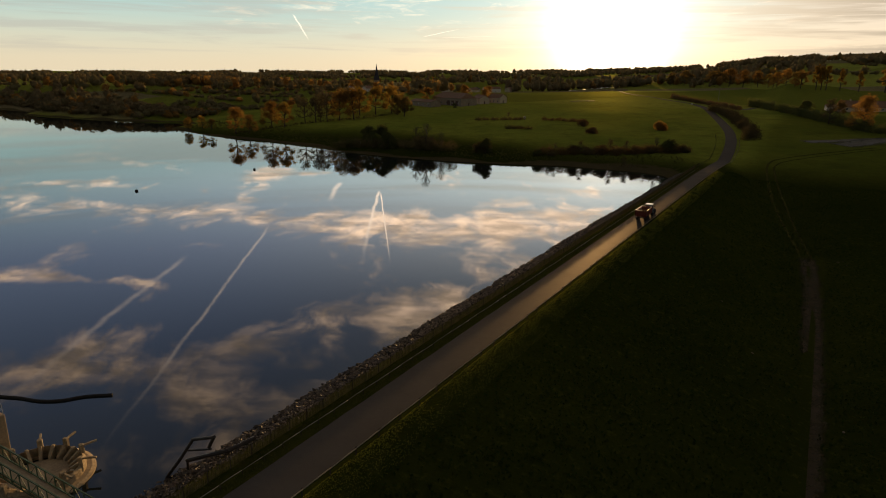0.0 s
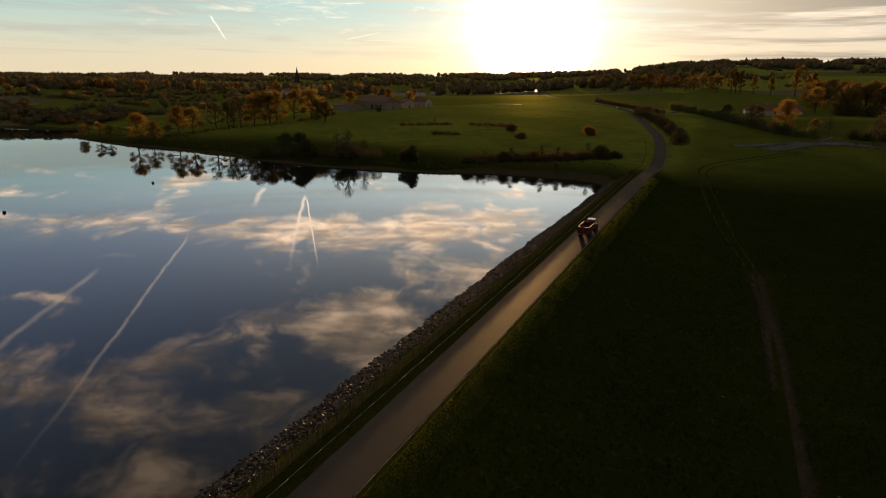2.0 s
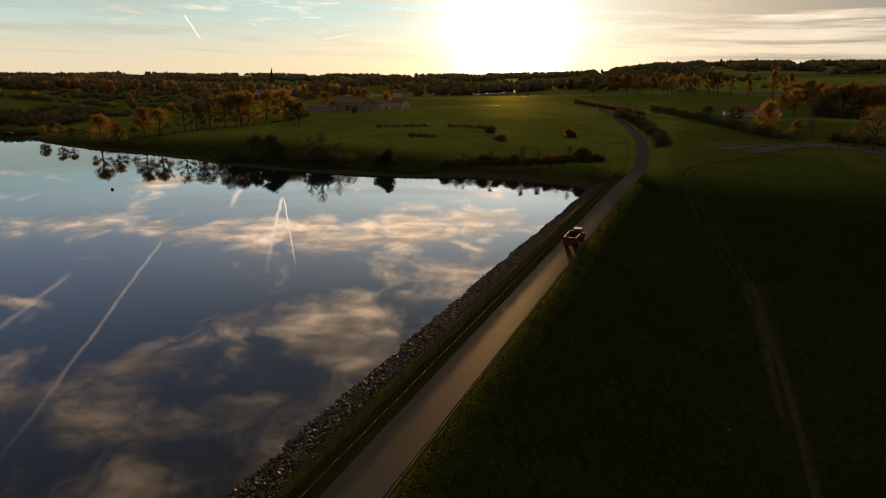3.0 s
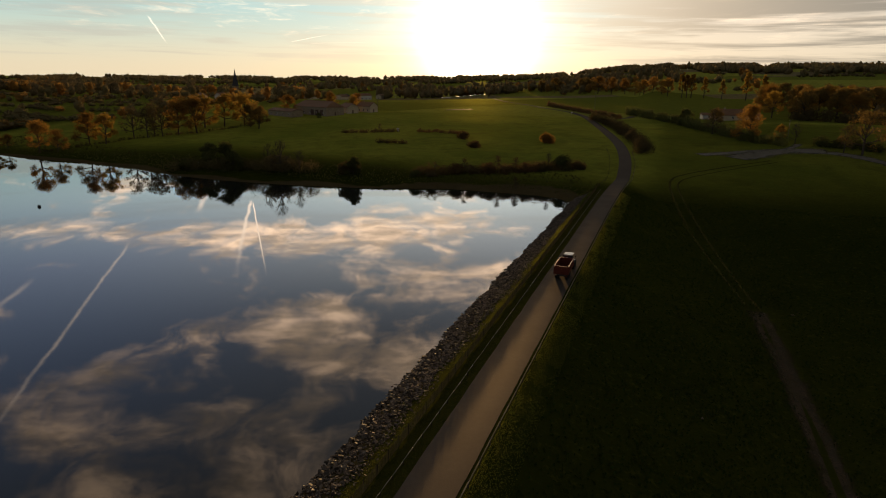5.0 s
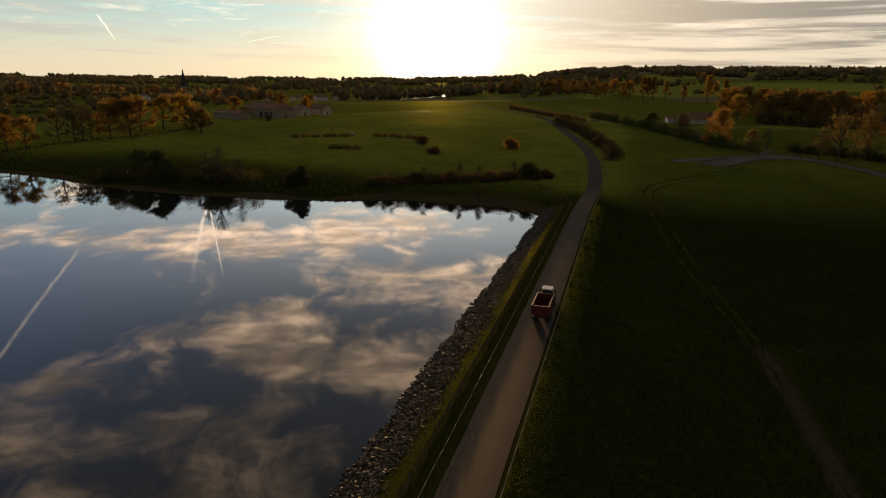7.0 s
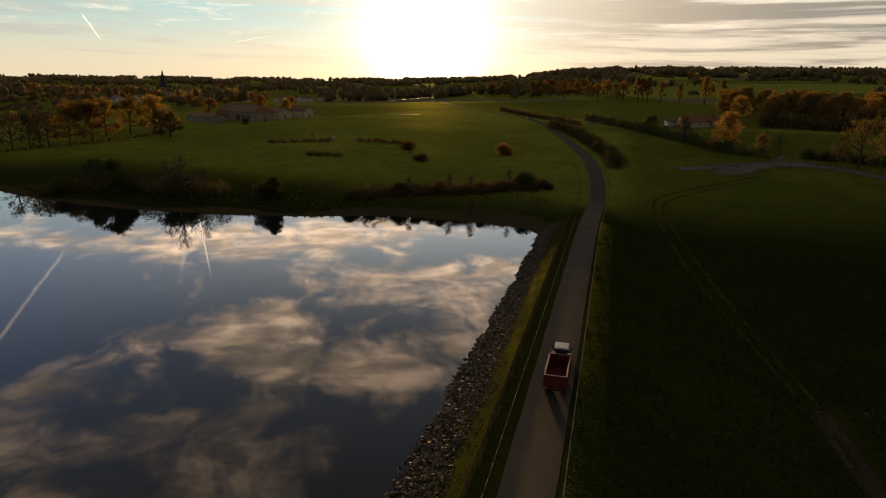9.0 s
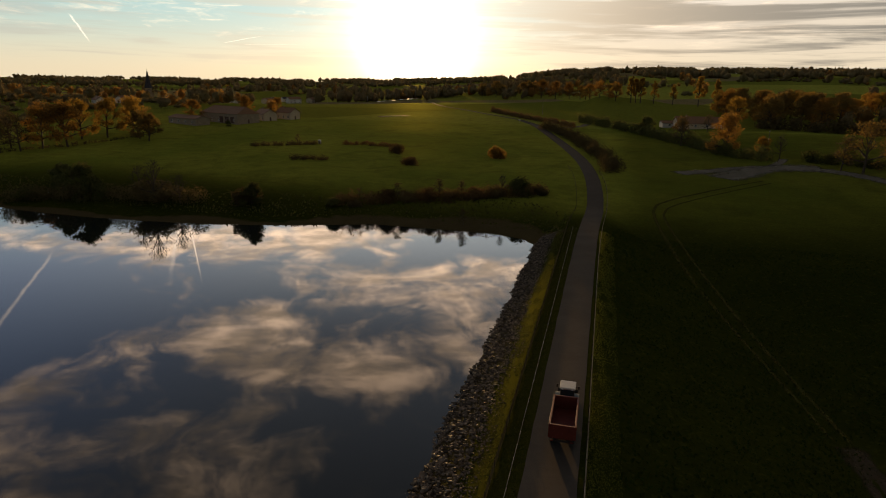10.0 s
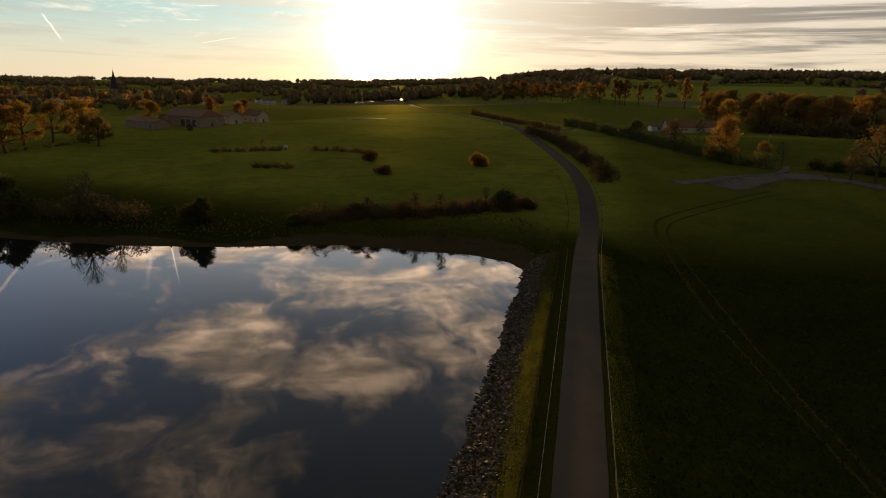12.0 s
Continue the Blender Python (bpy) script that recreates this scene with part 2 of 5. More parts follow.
def ground_material():
    """Pasture, field by field, with mud along the shore; shade, sun and haze are put into its greens."""
    mat = bpy.data.materials.new("pasture")
    mat.use_nodes = True
    n = Nodes(mat.node_tree)
    where = n.node("ShaderNodeTexCoord").outputs["Object"]
    a = n.noise(where, 0.02, 4.0)
    b = n.noise(where, 0.25, 5.0, 0.65)
    c = n.noise(where, 2.2, 4.0, 0.7)
    # grass below the dam darkened in colour for the shade there
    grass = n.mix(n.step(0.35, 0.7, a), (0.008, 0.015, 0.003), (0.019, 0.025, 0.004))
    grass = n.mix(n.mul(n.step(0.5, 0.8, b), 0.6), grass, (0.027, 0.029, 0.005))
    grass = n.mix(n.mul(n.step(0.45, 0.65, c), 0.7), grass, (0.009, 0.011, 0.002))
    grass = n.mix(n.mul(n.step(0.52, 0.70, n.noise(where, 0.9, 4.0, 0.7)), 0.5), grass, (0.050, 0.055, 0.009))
    cell = n.t.nodes.new("ShaderNodeTexVoronoi")
    n.put(cell.inputs["Vector"], where)
    cell.inputs["Scale"].default_value = 0.0062
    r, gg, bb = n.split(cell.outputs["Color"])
    # far fields brightened in colour for low sun and haze
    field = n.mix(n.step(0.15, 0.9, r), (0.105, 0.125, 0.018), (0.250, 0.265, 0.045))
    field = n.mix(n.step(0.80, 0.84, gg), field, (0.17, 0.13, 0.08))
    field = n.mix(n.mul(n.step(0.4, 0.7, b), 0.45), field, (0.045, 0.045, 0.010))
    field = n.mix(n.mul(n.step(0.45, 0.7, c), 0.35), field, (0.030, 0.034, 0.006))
    attr = n.t.nodes.new("ShaderNodeAttribute")
    attr.attribute_name = "cover"
    far, mud, worn = n.split(attr.outputs["Vector"])
    # same pasture on the rise, lightened in colour for sun and haze
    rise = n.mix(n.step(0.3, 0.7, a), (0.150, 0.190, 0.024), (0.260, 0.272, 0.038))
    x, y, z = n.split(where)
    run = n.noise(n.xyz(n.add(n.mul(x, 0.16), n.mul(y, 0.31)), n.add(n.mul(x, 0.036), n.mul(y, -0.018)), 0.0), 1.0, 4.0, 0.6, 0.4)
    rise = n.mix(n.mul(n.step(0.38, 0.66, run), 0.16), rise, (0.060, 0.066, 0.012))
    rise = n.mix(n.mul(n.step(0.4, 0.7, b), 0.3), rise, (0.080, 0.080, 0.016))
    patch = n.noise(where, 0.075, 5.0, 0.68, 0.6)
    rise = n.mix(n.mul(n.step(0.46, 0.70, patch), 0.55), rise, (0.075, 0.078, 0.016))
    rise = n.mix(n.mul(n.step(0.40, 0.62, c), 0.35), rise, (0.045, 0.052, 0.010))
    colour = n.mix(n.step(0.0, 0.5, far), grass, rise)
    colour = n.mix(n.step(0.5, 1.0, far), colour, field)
    soil = n.mix(b, (0.034, 0.025, 0.015), (0.070, 0.050, 0.030))
    colour = n.mix(n.step(0.35, 0.65, n.add(mud, n.mul(n.sub(b, 0.5), 0.5))), colour, soil)
    colour = n.mix(n.mul(n.step(0.5, 0.95, n.add(worn, n.mul(n.sub(n.noise(where, 0.7, 4.0, 0.65), 0.5), 1.6))), 0.6), colour, (0.036, 0.036, 0.008))
    p = n.node("ShaderNodeBsdfDiffuse", Color=colour, Roughness=1.0)
    h = n.add(n.add(n.mul(b, 0.5), n.mul(n.noise(where, 5.0, 4.0, 0.7), 0.5)), n.mul(n.noise(where, 0.9, 3.0, 0.6), 0.35))
    bump = n.node("ShaderNodeBump", Height=h, Strength=1.0, Distance=n.add(0.5, n.mul(n.step(0.0, 0.5, far), 0.3)))
    n.put(p.inputs["Normal"], bump.outputs[0])
    o = n.t.nodes.new("ShaderNodeOutputMaterial")
    n.t.links.new(low_gleam(n, p.outputs[0], n.mix(n.step(0.0, 0.5, far), (0.013, 0.013, 0.002), (0.026, 0.025, 0.005)), 0.7), o.inputs[0])
    return mat


def water_material():
    mat = bpy.data.materials.new("lake_water")
    mat.use_nodes = True
    n = Nodes(mat.node_tree)
    where = n.node("ShaderNodeTexCoord").outputs["Object"]
    p = n.node("ShaderNodeBsdfPrincipled", Roughness=0.015)
    p.inputs["Base Color"].default_value = (0.008, 0.011, 0.010, 1)
    p.inputs["IOR"].default_value = 1.333
    swell = n.add(n.noise(where, 0.35, 3.0), n.mul(n.noise(where, 2.5, 3.0), 0.2))
    bump = n.node("ShaderNodeBump", Height=swell, Strength=0.012, Distance=0.1)
    n.put(p.inputs["Normal"], bump.outputs[0])
    o = n.t.nodes.new("ShaderNodeOutputMaterial")
    n.t.links.new(p.outputs[0], o.inputs[0])
    return mat


def glass_material():
    mat = bpy.data.materials.new("window_glass")
    mat.use_nodes = True
    n = Nodes(mat.node_tree)
    p = n.node("ShaderNodeBsdfPrincipled", Roughness=0.05)
    p.inputs["Base Color"].default_value = (0.02, 0.025, 0.03, 1)
    o = n.t.nodes.new("ShaderNodeOutputMaterial")
    n.t.links.new(p.outputs[0], o.inputs[0])
    return mat


PASTURE, LAKE, GLASS = ground_material(), water_material(), glass_material()
ASPHALT = material("worn_asphalt", (0.036, 0.033, 0.029), (0.023, 0.022, 0.020), 0.18, 0.75, 0.5, 9.0, spots=0.35, spec=0.08, matte=True, gleam=(0.032, 0.027, 0.021, 0.5))
GRAVEL = material("pale_gravel", (0.085, 0.076, 0.062), (0.048, 0.044, 0.028), 0.22, 0.9, 0.6, 6.0, spots=0.4, matte=True, gleam=(0.04, 0.036, 0.028, 0.5), fade=1.0)
DIRT = material("bare_earth", (0.060, 0.042, 0.032), (0.032, 0.027, 0.013), 0.35, 0.95, 0.7, 4.0, matte=True, gleam=(0.012, 0.010, 0.005, 0.6), fade=0.9)
WORN_TURF = material("worn_turf", (0.062, 0.050, 0.014), (0.028, 0.031, 0.006), 0.25, 0.95, 0.7, 4.0, matte=True, gleam=(0.02, 0.018, 0.005, 0.6), fade=0.75)
STONE = material("broken_rock", (0.135, 0.106, 0.080), (0.052, 0.042, 0.033), 0.8, 0.6, 0.4, 6.0, random_tint=0.85, matte=True, gleam=(0.016, 0.015, 0.013, 0.46))
CONCRETE = material("weathered_concrete", (0.38, 0.28, 0.16), (0.19, 0.14, 0.085), 0.6, 0.85, 0.4, 8.0)
TIMBER = material("grey_timber", (0.20, 0.165, 0.12), (0.11, 0.09, 0.065), 1.5, 0.8, 0.3, 12.0, random_tint=0.2)
DARK_TIMBER = material("dark_timber", (0.060, 0.048, 0.036), (0.034, 0.028, 0.022), 1.5, 0.8, 0.3, 12.0, random_tint=0.25, matte=True)
PICKET = material("chestnut_paling", (0.150, 0.118, 0.052), (0.085, 0.066, 0.034), 2.0, 0.85, 0.2, 14.0, random_tint=0.25, matte=True)
PALE_RAIL = material("bleached_rail", (0.32, 0.265, 0.18), (0.19, 0.155, 0.10), 1.2, 0.7, 0.2, 10.0, random_tint=0.08, matte=True)
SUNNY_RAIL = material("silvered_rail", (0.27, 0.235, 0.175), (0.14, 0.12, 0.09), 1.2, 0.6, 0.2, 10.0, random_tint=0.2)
BARK = material("bark", (0.085, 0.065, 0.045), (0.04, 0.03, 0.022), 1.5, 0.95, 0.6, 10.0)
GREEN_STEEL = material("green_painted_steel", (0.07, 0.11, 0.055), (0.045, 0.06, 0.03), 1.0, 0.55, 0.1)
DARK_STEEL = material("dark_steel", (0.03, 0.028, 0.026), (0.055, 0.04, 0.03), 1.0, 0.5, 0.1, metal=0.4)
GALVANISED = material("galvanised_steel", (0.45, 0.45, 0.44), (0.33, 0.33, 0.33), 1.0, 0.45, metal=0.7)
RED_PAINT = material("faded_red_paint", (0.13, 0.024, 0.014), (0.08, 0.017, 0.011), 0.9, 0.55, 0.1)
RED_INSIDE = material("scuffed_red_paint", (0.10, 0.015, 0.012), (0.05, 0.014, 0.010), 1.2, 0.65, 0.2)
HOOD = material("grey_blue_paint", (0.10, 0.13, 0.14), (0.06, 0.08, 0.09), 0.9, 0.4)
CAB_ROOF = material("cream_roof_paint", (0.42, 0.39, 0.33), (0.32, 0.30, 0.26), 1.0, 0.25)
RUBBER = material("rubber", (0.018, 0.017, 0.016), (0.03, 0.027, 0.024), 3.0, 0.85, 0.2)
PLASTER = material("cream_plaster", (0.46, 0.37, 0.26), (0.34, 0.27, 0.19), 0.3, 0.9, 0.2, 6.0)
WHITE_PLASTER = material("white_plaster", (0.50, 0.47, 0.42), (0.40, 0.37, 0.33), 0.3, 0.9, 0.2, 6.0)
RUBBLE_WALL = material("rubble_stone_wall", (0.30, 0.235, 0.16), (0.18, 0.14, 0.10), 0.8, 0.9, 0.6, 3.0)
ROOF_TILE = material("clay_roof_tiles", (0.20, 0.108, 0.060), (0.13, 0.078, 0.048), 0.5, 0.85, 0.5, 5.0, stretch=(1, 3, 3))
SLATE = material("slate", (0.07, 0.07, 0.08), (0.04, 0.04, 0.05), 0.6, 0.6, 0.3, 5.0, matte=True)
WET_GRIT = material("wet_yard", (0.12, 0.10, 0.08), (0.07, 0.06, 0.05), 0.3, 0.3, 0.1, 2.0, spec=0.5)
SHUTTER = material("brown_door_paint", (0.10, 0.06, 0.04), (0.07, 0.04, 0.03), 1.0, 0.7)
WHITE_METAL = material("white_enamel", (0.55, 0.55, 0.53), (0.45, 0.45, 0.43), 1.0, 0.4)
OAK_LEAF = leafy("oak_leaves_rust", (0.26, 0.136, 0.030), (0.15, 0.080, 0.022), 0.5)
GOLD_LEAF = leafy("leaves_ochre", (0.29, 0.170, 0.032), (0.17, 0.104, 0.024), 0.5)
BROWN_LEAF = leafy("leaves_brown", (0.098, 0.074, 0.032), (0.064, 0.050, 0.024), 0.3, 0.15)
GREEN_LEAF = leafy("leaves_dark_green", (0.055, 0.066, 0.020), (0.095, 0.085, 0.03), 0.3)
RUSSET_LEAF = leafy("leaves_russet", (0.12, 0.070, 0.030), (0.080, 0.055, 0.024), 0.28, 0.2)
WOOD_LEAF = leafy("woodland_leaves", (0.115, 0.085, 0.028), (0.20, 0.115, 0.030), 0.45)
# far woods and hedgerows paler and greyer than near leaves, haze put into colour
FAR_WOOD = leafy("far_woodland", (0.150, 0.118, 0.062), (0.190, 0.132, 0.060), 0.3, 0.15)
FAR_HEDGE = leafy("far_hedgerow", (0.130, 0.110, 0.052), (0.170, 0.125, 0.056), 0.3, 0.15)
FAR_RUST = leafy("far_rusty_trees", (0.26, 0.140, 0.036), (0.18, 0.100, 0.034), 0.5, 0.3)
# meadow blades given a very dark green for the shade below the dam
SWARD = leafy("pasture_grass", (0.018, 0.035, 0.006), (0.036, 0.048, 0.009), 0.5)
MOSSY = leafy("mossy_grass", (0.080, 0.086, 0.019), (0.060, 0.050, 0.020), 0.4, 0.4)
BLADE = leafy("grass_blades", (0.110, 0.122, 0.019), (0.150, 0.136, 0.027), 0.5, 0.25)


# ---- shapes ----
class Shape:
    """Corners and faces that grow piece by piece into one mesh."""

    def __init__(self):
        self.v, self.f = [], []

    def face(self, *pts):
        n = len(self.v)
        self.v += [tuple(p) for p in pts]
        self.f.append(tuple(range(n, n + len(pts))))

    def box(self, x0, y0, z0, x1, y1, z1, m=None):
        n = len(self.v)
        pts = [Vector((x, y, z)) for z in (z0, z1) for y in (y0, y1) for x in (x0, x1)]
        self.v += [tuple(m @ p if m else p) for p in pts]
        self.f += [tuple(n + i for i in q) for q in ((0, 2, 3, 1), (4, 5, 7, 6), (0, 1, 5, 4), (2, 6, 7, 3), (0, 4, 6, 2), (1, 3, 7, 5))]

    def tube(self, pts, radii, sides=5, caps=True):
        n, last = len(self.v), len(pts) - 1
        pts = [Vector(p) for p in pts]
        for i, p in enumerate(pts):
            ahead = (pts[min(i + 1, last)] - pts[max(i - 1, 0)]).normalized()
            a = ahead.cross(Vector((0.13, 0.31, 0.94)) if abs(ahead.z) < 0.9 else Vector((1, 0.1, 0))).normalized()
            b = ahead.cross(a)
            r = radii[i] if isinstance(radii, (list, tuple)) else radii
            for s in range(sides):
                w = 2 * math.pi * s / sides
                self.v.append(tuple(p + a * (r * math.cos(w)) + b * (r * math.sin(w))))
        for i in range(last):
            for s in range(sides):
                t = (s + 1) % sides
                self.f.append((n + i * sides + s, n + i * sides + t, n + (i + 1) * sides + t, n + (i + 1) * sides + s))
        if caps:
            self.f.append(tuple(n + s for s in reversed(range(sides))))
            self.f.append(tuple(n + last * sides + s for s in range(sides)))

    def disc(self, x, y, z, r, half, sides=20, axis="x", inner=0.0):
        """A wheel or ring about the x axis (or z), with chamfered rims."""
        prof = [(inner, -half), (r * 0.93, -half), (r, -half * 0.7), (r, half * 0.7), (r * 0.93, half), (inner, half)]
        n = len(self.v)
        for s in range(sides):
            w = 2 * math.pi * s / sides
            for q, o in prof:
                a, b = q * math.cos(w), q * math.sin(w)
                self.v.append((x + o, y + a, z + b) if axis == "x" else (x + a, y + b, z + o))
        c = len(prof)
        for s in range(sides):
            t = (s + 1) % sides
            for i in range(c - 1):
                self.f.append((n + s * c + i, n + s * c + i + 1, n + t * c + i + 1, n + t * c + i))
            if inner:
                self.f.append((n + s * c + c - 1, n + s * c, n + t * c, n + t * c + c - 1))

    def mesh(self, name, mat, smooth=False):
        me = bpy.data.meshes.new(name)
        me.from_pydata(self.v, [], self.f)
        me.materials.append(mat)
        if smooth:
            me.polygons.foreach_set("use_smooth", [True] * len(me.polygons))
        me.update()
        return me


def rounded(me, width, segments=1):
    """Bevel the hard edges of a small mesh in place."""
    bm = bmesh.new()
    bm.from_mesh(me)
    bmesh.ops.remove_doubles(bm, verts=bm.verts, dist=0.0005)
    bmesh.ops.recalc_face_normals(bm, faces=bm.faces)
    bmesh.ops.bevel(bm, geom=bm.edges[:], offset=width, segments=segments, affect="EDGES", clamp_overlap=True)
    bm.to_mesh(me)
    bm.free()
    return me


def thing(name, m, label, category, group="", kind=""):
    ob = new(name)
    ob.empty_display_size = 0.2
    ob.matrix_world = m
    return tagged(ob, label, category, group, kind)


def part(name, shape, mat, parent, label="", bevel=0.0, smooth=False, at=None):
    me = shape if isinstance(shape, bpy.types.Mesh) else shape.mesh(name, mat, smooth)
    if bevel:
        rounded(me, bevel)
    ob = new(name, me)
    ob.parent = parent
    if at is not None:
        ob.matrix_basis = at
    return tagged(ob, label)


# ---- the lie of the land; u runs along the dam, v across it, away from the lake ----
ALONG, ACROSS, HEEL = np.array([0.4524, 0.8918]), np.array([0.8918, -0.4524]), np.array([0.3, 70.5])
HEADING = -26.9
WATER = -3.5
SHORE = [(-300, -15.9), (90, -15.9), (135, -15.4), (184, -15.2), (190, -19.0), (194, -28), (194, -60), (184, -84), (178, -108), (176, -137), (178, -165), (187, -195), (192, -235), (192, -265),
         (200, -300), (213, -338), (240, -352), (252, -378), (240, -400), (232, -430), (229, -460), (225, -500), (222, -535), (250, -575), (255, -700),
         (120, -1000), (-300, -1000)]


def smooth_step(a, b, x):
    q = np.clip((x - a) / (b - a), 0, 1)
    return q * q * (3 - 2 * q)


def shore_distance(u, v):
    """Metres from the waterline, negative in the lake."""
    best, inside = np.full(u.shape, 1e9), np.zeros(u.shape, bool)
    for (a, b), (c, e) in zip(SHORE, SHORE[1:] + SHORE[:1]):
        du, dv = c - a, e - b
        q = np.clip(((u - a) * du + (v - b) * dv) / (du * du + dv * dv), 0, 1)
        best = np.minimum(best, np.hypot(u - a - q * du, v - b - q * dv))
        inside ^= ((b > v) != (e > v)) & (u < du * (v - b) / (dv if dv else 1e-9) + a)
    return np.where(inside, -best, best)


def wave(u, v, size, seed):
    """Gentle unevenness, a few sines of one size."""
    total = 0
    for i in range(4):
        a = seed * 1.7 + i * 2.4
        total = total + np.sin((u * math.cos(a) + v * math.sin(a)) / size * (1 + 0.37 * i) + seed * 3 + i)
    return total / 4


def eased(xs, ys):
    """A smooth run of heights through rough ones."""
    raw = np.interp(np.arange(-700, 1300, 5.0), xs, ys)
    soft = np.exp(-0.5 * (np.arange(-60, 61, 5.0) / 20) ** 2)
    return np.convolve(np.pad(raw, 12, mode="edge"), soft / soft.sum(), "valid")


REACH = np.arange(-700, 1300, 5.0)
VALLEY = eased([-400, 60, 118, 160, 200, 240, 275, 330, 400, 520, 650, 800], [-13, -11.6, -10.8, -8.5, -3.5, 2.5, 6.0, 8.5, 11.5, 17, 23, 24])
HILL = eased([-400, 170, 200, 215, 240, 262, 290, 330, 400, 520, 650, 800], [-2, -1.6, 0.4, 1.5, 3.1, 4.5, 6.3, 8.7, 12, 15, 16, 14])


def land(u, v):
    valley, hill = np.interp(u, REACH, VALLEY), np.interp(u, REACH, HILL)
    q = smooth_step(5, 30, -v)
    z = valley * (1 - q) + hill * q
    z = z + 1.8 * smooth_step(30, 90, v) * smooth_step(220, 300, u) - 9 * smooth_step(480, 760, u) * smooth_step(140, 380, -v)
    x, y = HEEL[0] + u * ALONG[0] + v * ACROSS[0], HEEL[1] + u * ALONG[1] + v * ACROSS[1]
    r, az = np.hypot(x, y), np.degrees(np.arctan2(x, y))
    ridge = np.interp(az, [-60, -37, -20, 0, 11, 18, 22, 30, 40, 50, 70], [14, 14, 24, 36, 48, 60, 76, 80, 82, 74, 70])
    q = smooth_step(4, 26, az)
    q = np.interp(r, [900, 1500, 2600, 5000], [0, 0.35, 1, 1]) * (1 - q) + np.interp(r, [700, 1300, 1900, 5000], [0, 0.6, 1, 1]) * q
    z = z * (1 - q) + ridge * q
    z = z + wave(u, v, 26, 1) * 0.25 * smooth_step(200, 260, u) + wave(u, v, 130, 2) * 3.5 * smooth_step(600, 1400, r)
    return z


def height(u, v):
    u, v = np.broadcast_arrays(np.asarray(u, float), np.asarray(v, float))
    s, z = shore_distance(u, v), land(u, v)
    rise = np.where(s < 0, np.maximum(s * 0.25, -4) - 0.1, np.minimum(s * 0.2, 0.9 + s * 0.11))
    z = np.minimum(z, WATER + rise)
    foot = v - 0.6 * smooth_step(85, 140, u) * smooth_step(-9.5, -12.5, v)
    dam = np.interp(foot, [-60, -15.9, -10.4, -8.7, -0.4, 0.5, 1.3, 2.2, 34, 36], [-14, -3.6, -0.85, -0.06, 0, -0.05, -0.2, -0.55, -11.2, -30])
    dam = np.where(v > 34.5, -50, dam) - 12 * smooth_step(215, 290, u)
    return np.where((v > -15.9) | (u < 184), np.maximum(z, dam), z) if u.ndim else float(np.maximum(z, dam) if (v > -15.9 or u < 184) else z)


def spot(u, v, lift=0.0, z=None):
    """The place at (u, v) on the ground, or at a height of its own."""
    p = HEEL + u * ALONG + v * ACROSS
    return Vector((p[0], p[1], (height(u, v) if z is None else z) + lift))


def stand(u, v, turn=0.0, lift=0.0, size=1.0, z=None):
    """A pose on the ground whose y axis runs along the dam, turned by so many degrees."""
    p = spot(u, v, lift, z)
    return pose(p.x, p.y, p.z, 0, 0, HEADING + turn) @ Matrix.Scale(size, 4)


def lines(*runs):
    """Grid lines: runs of (from, to, step)."""
    out = set()
    for a, b, s in runs:
        out |= set(np.round(np.arange(a, b, s), 2).tolist())
    return np.array(sorted(out))


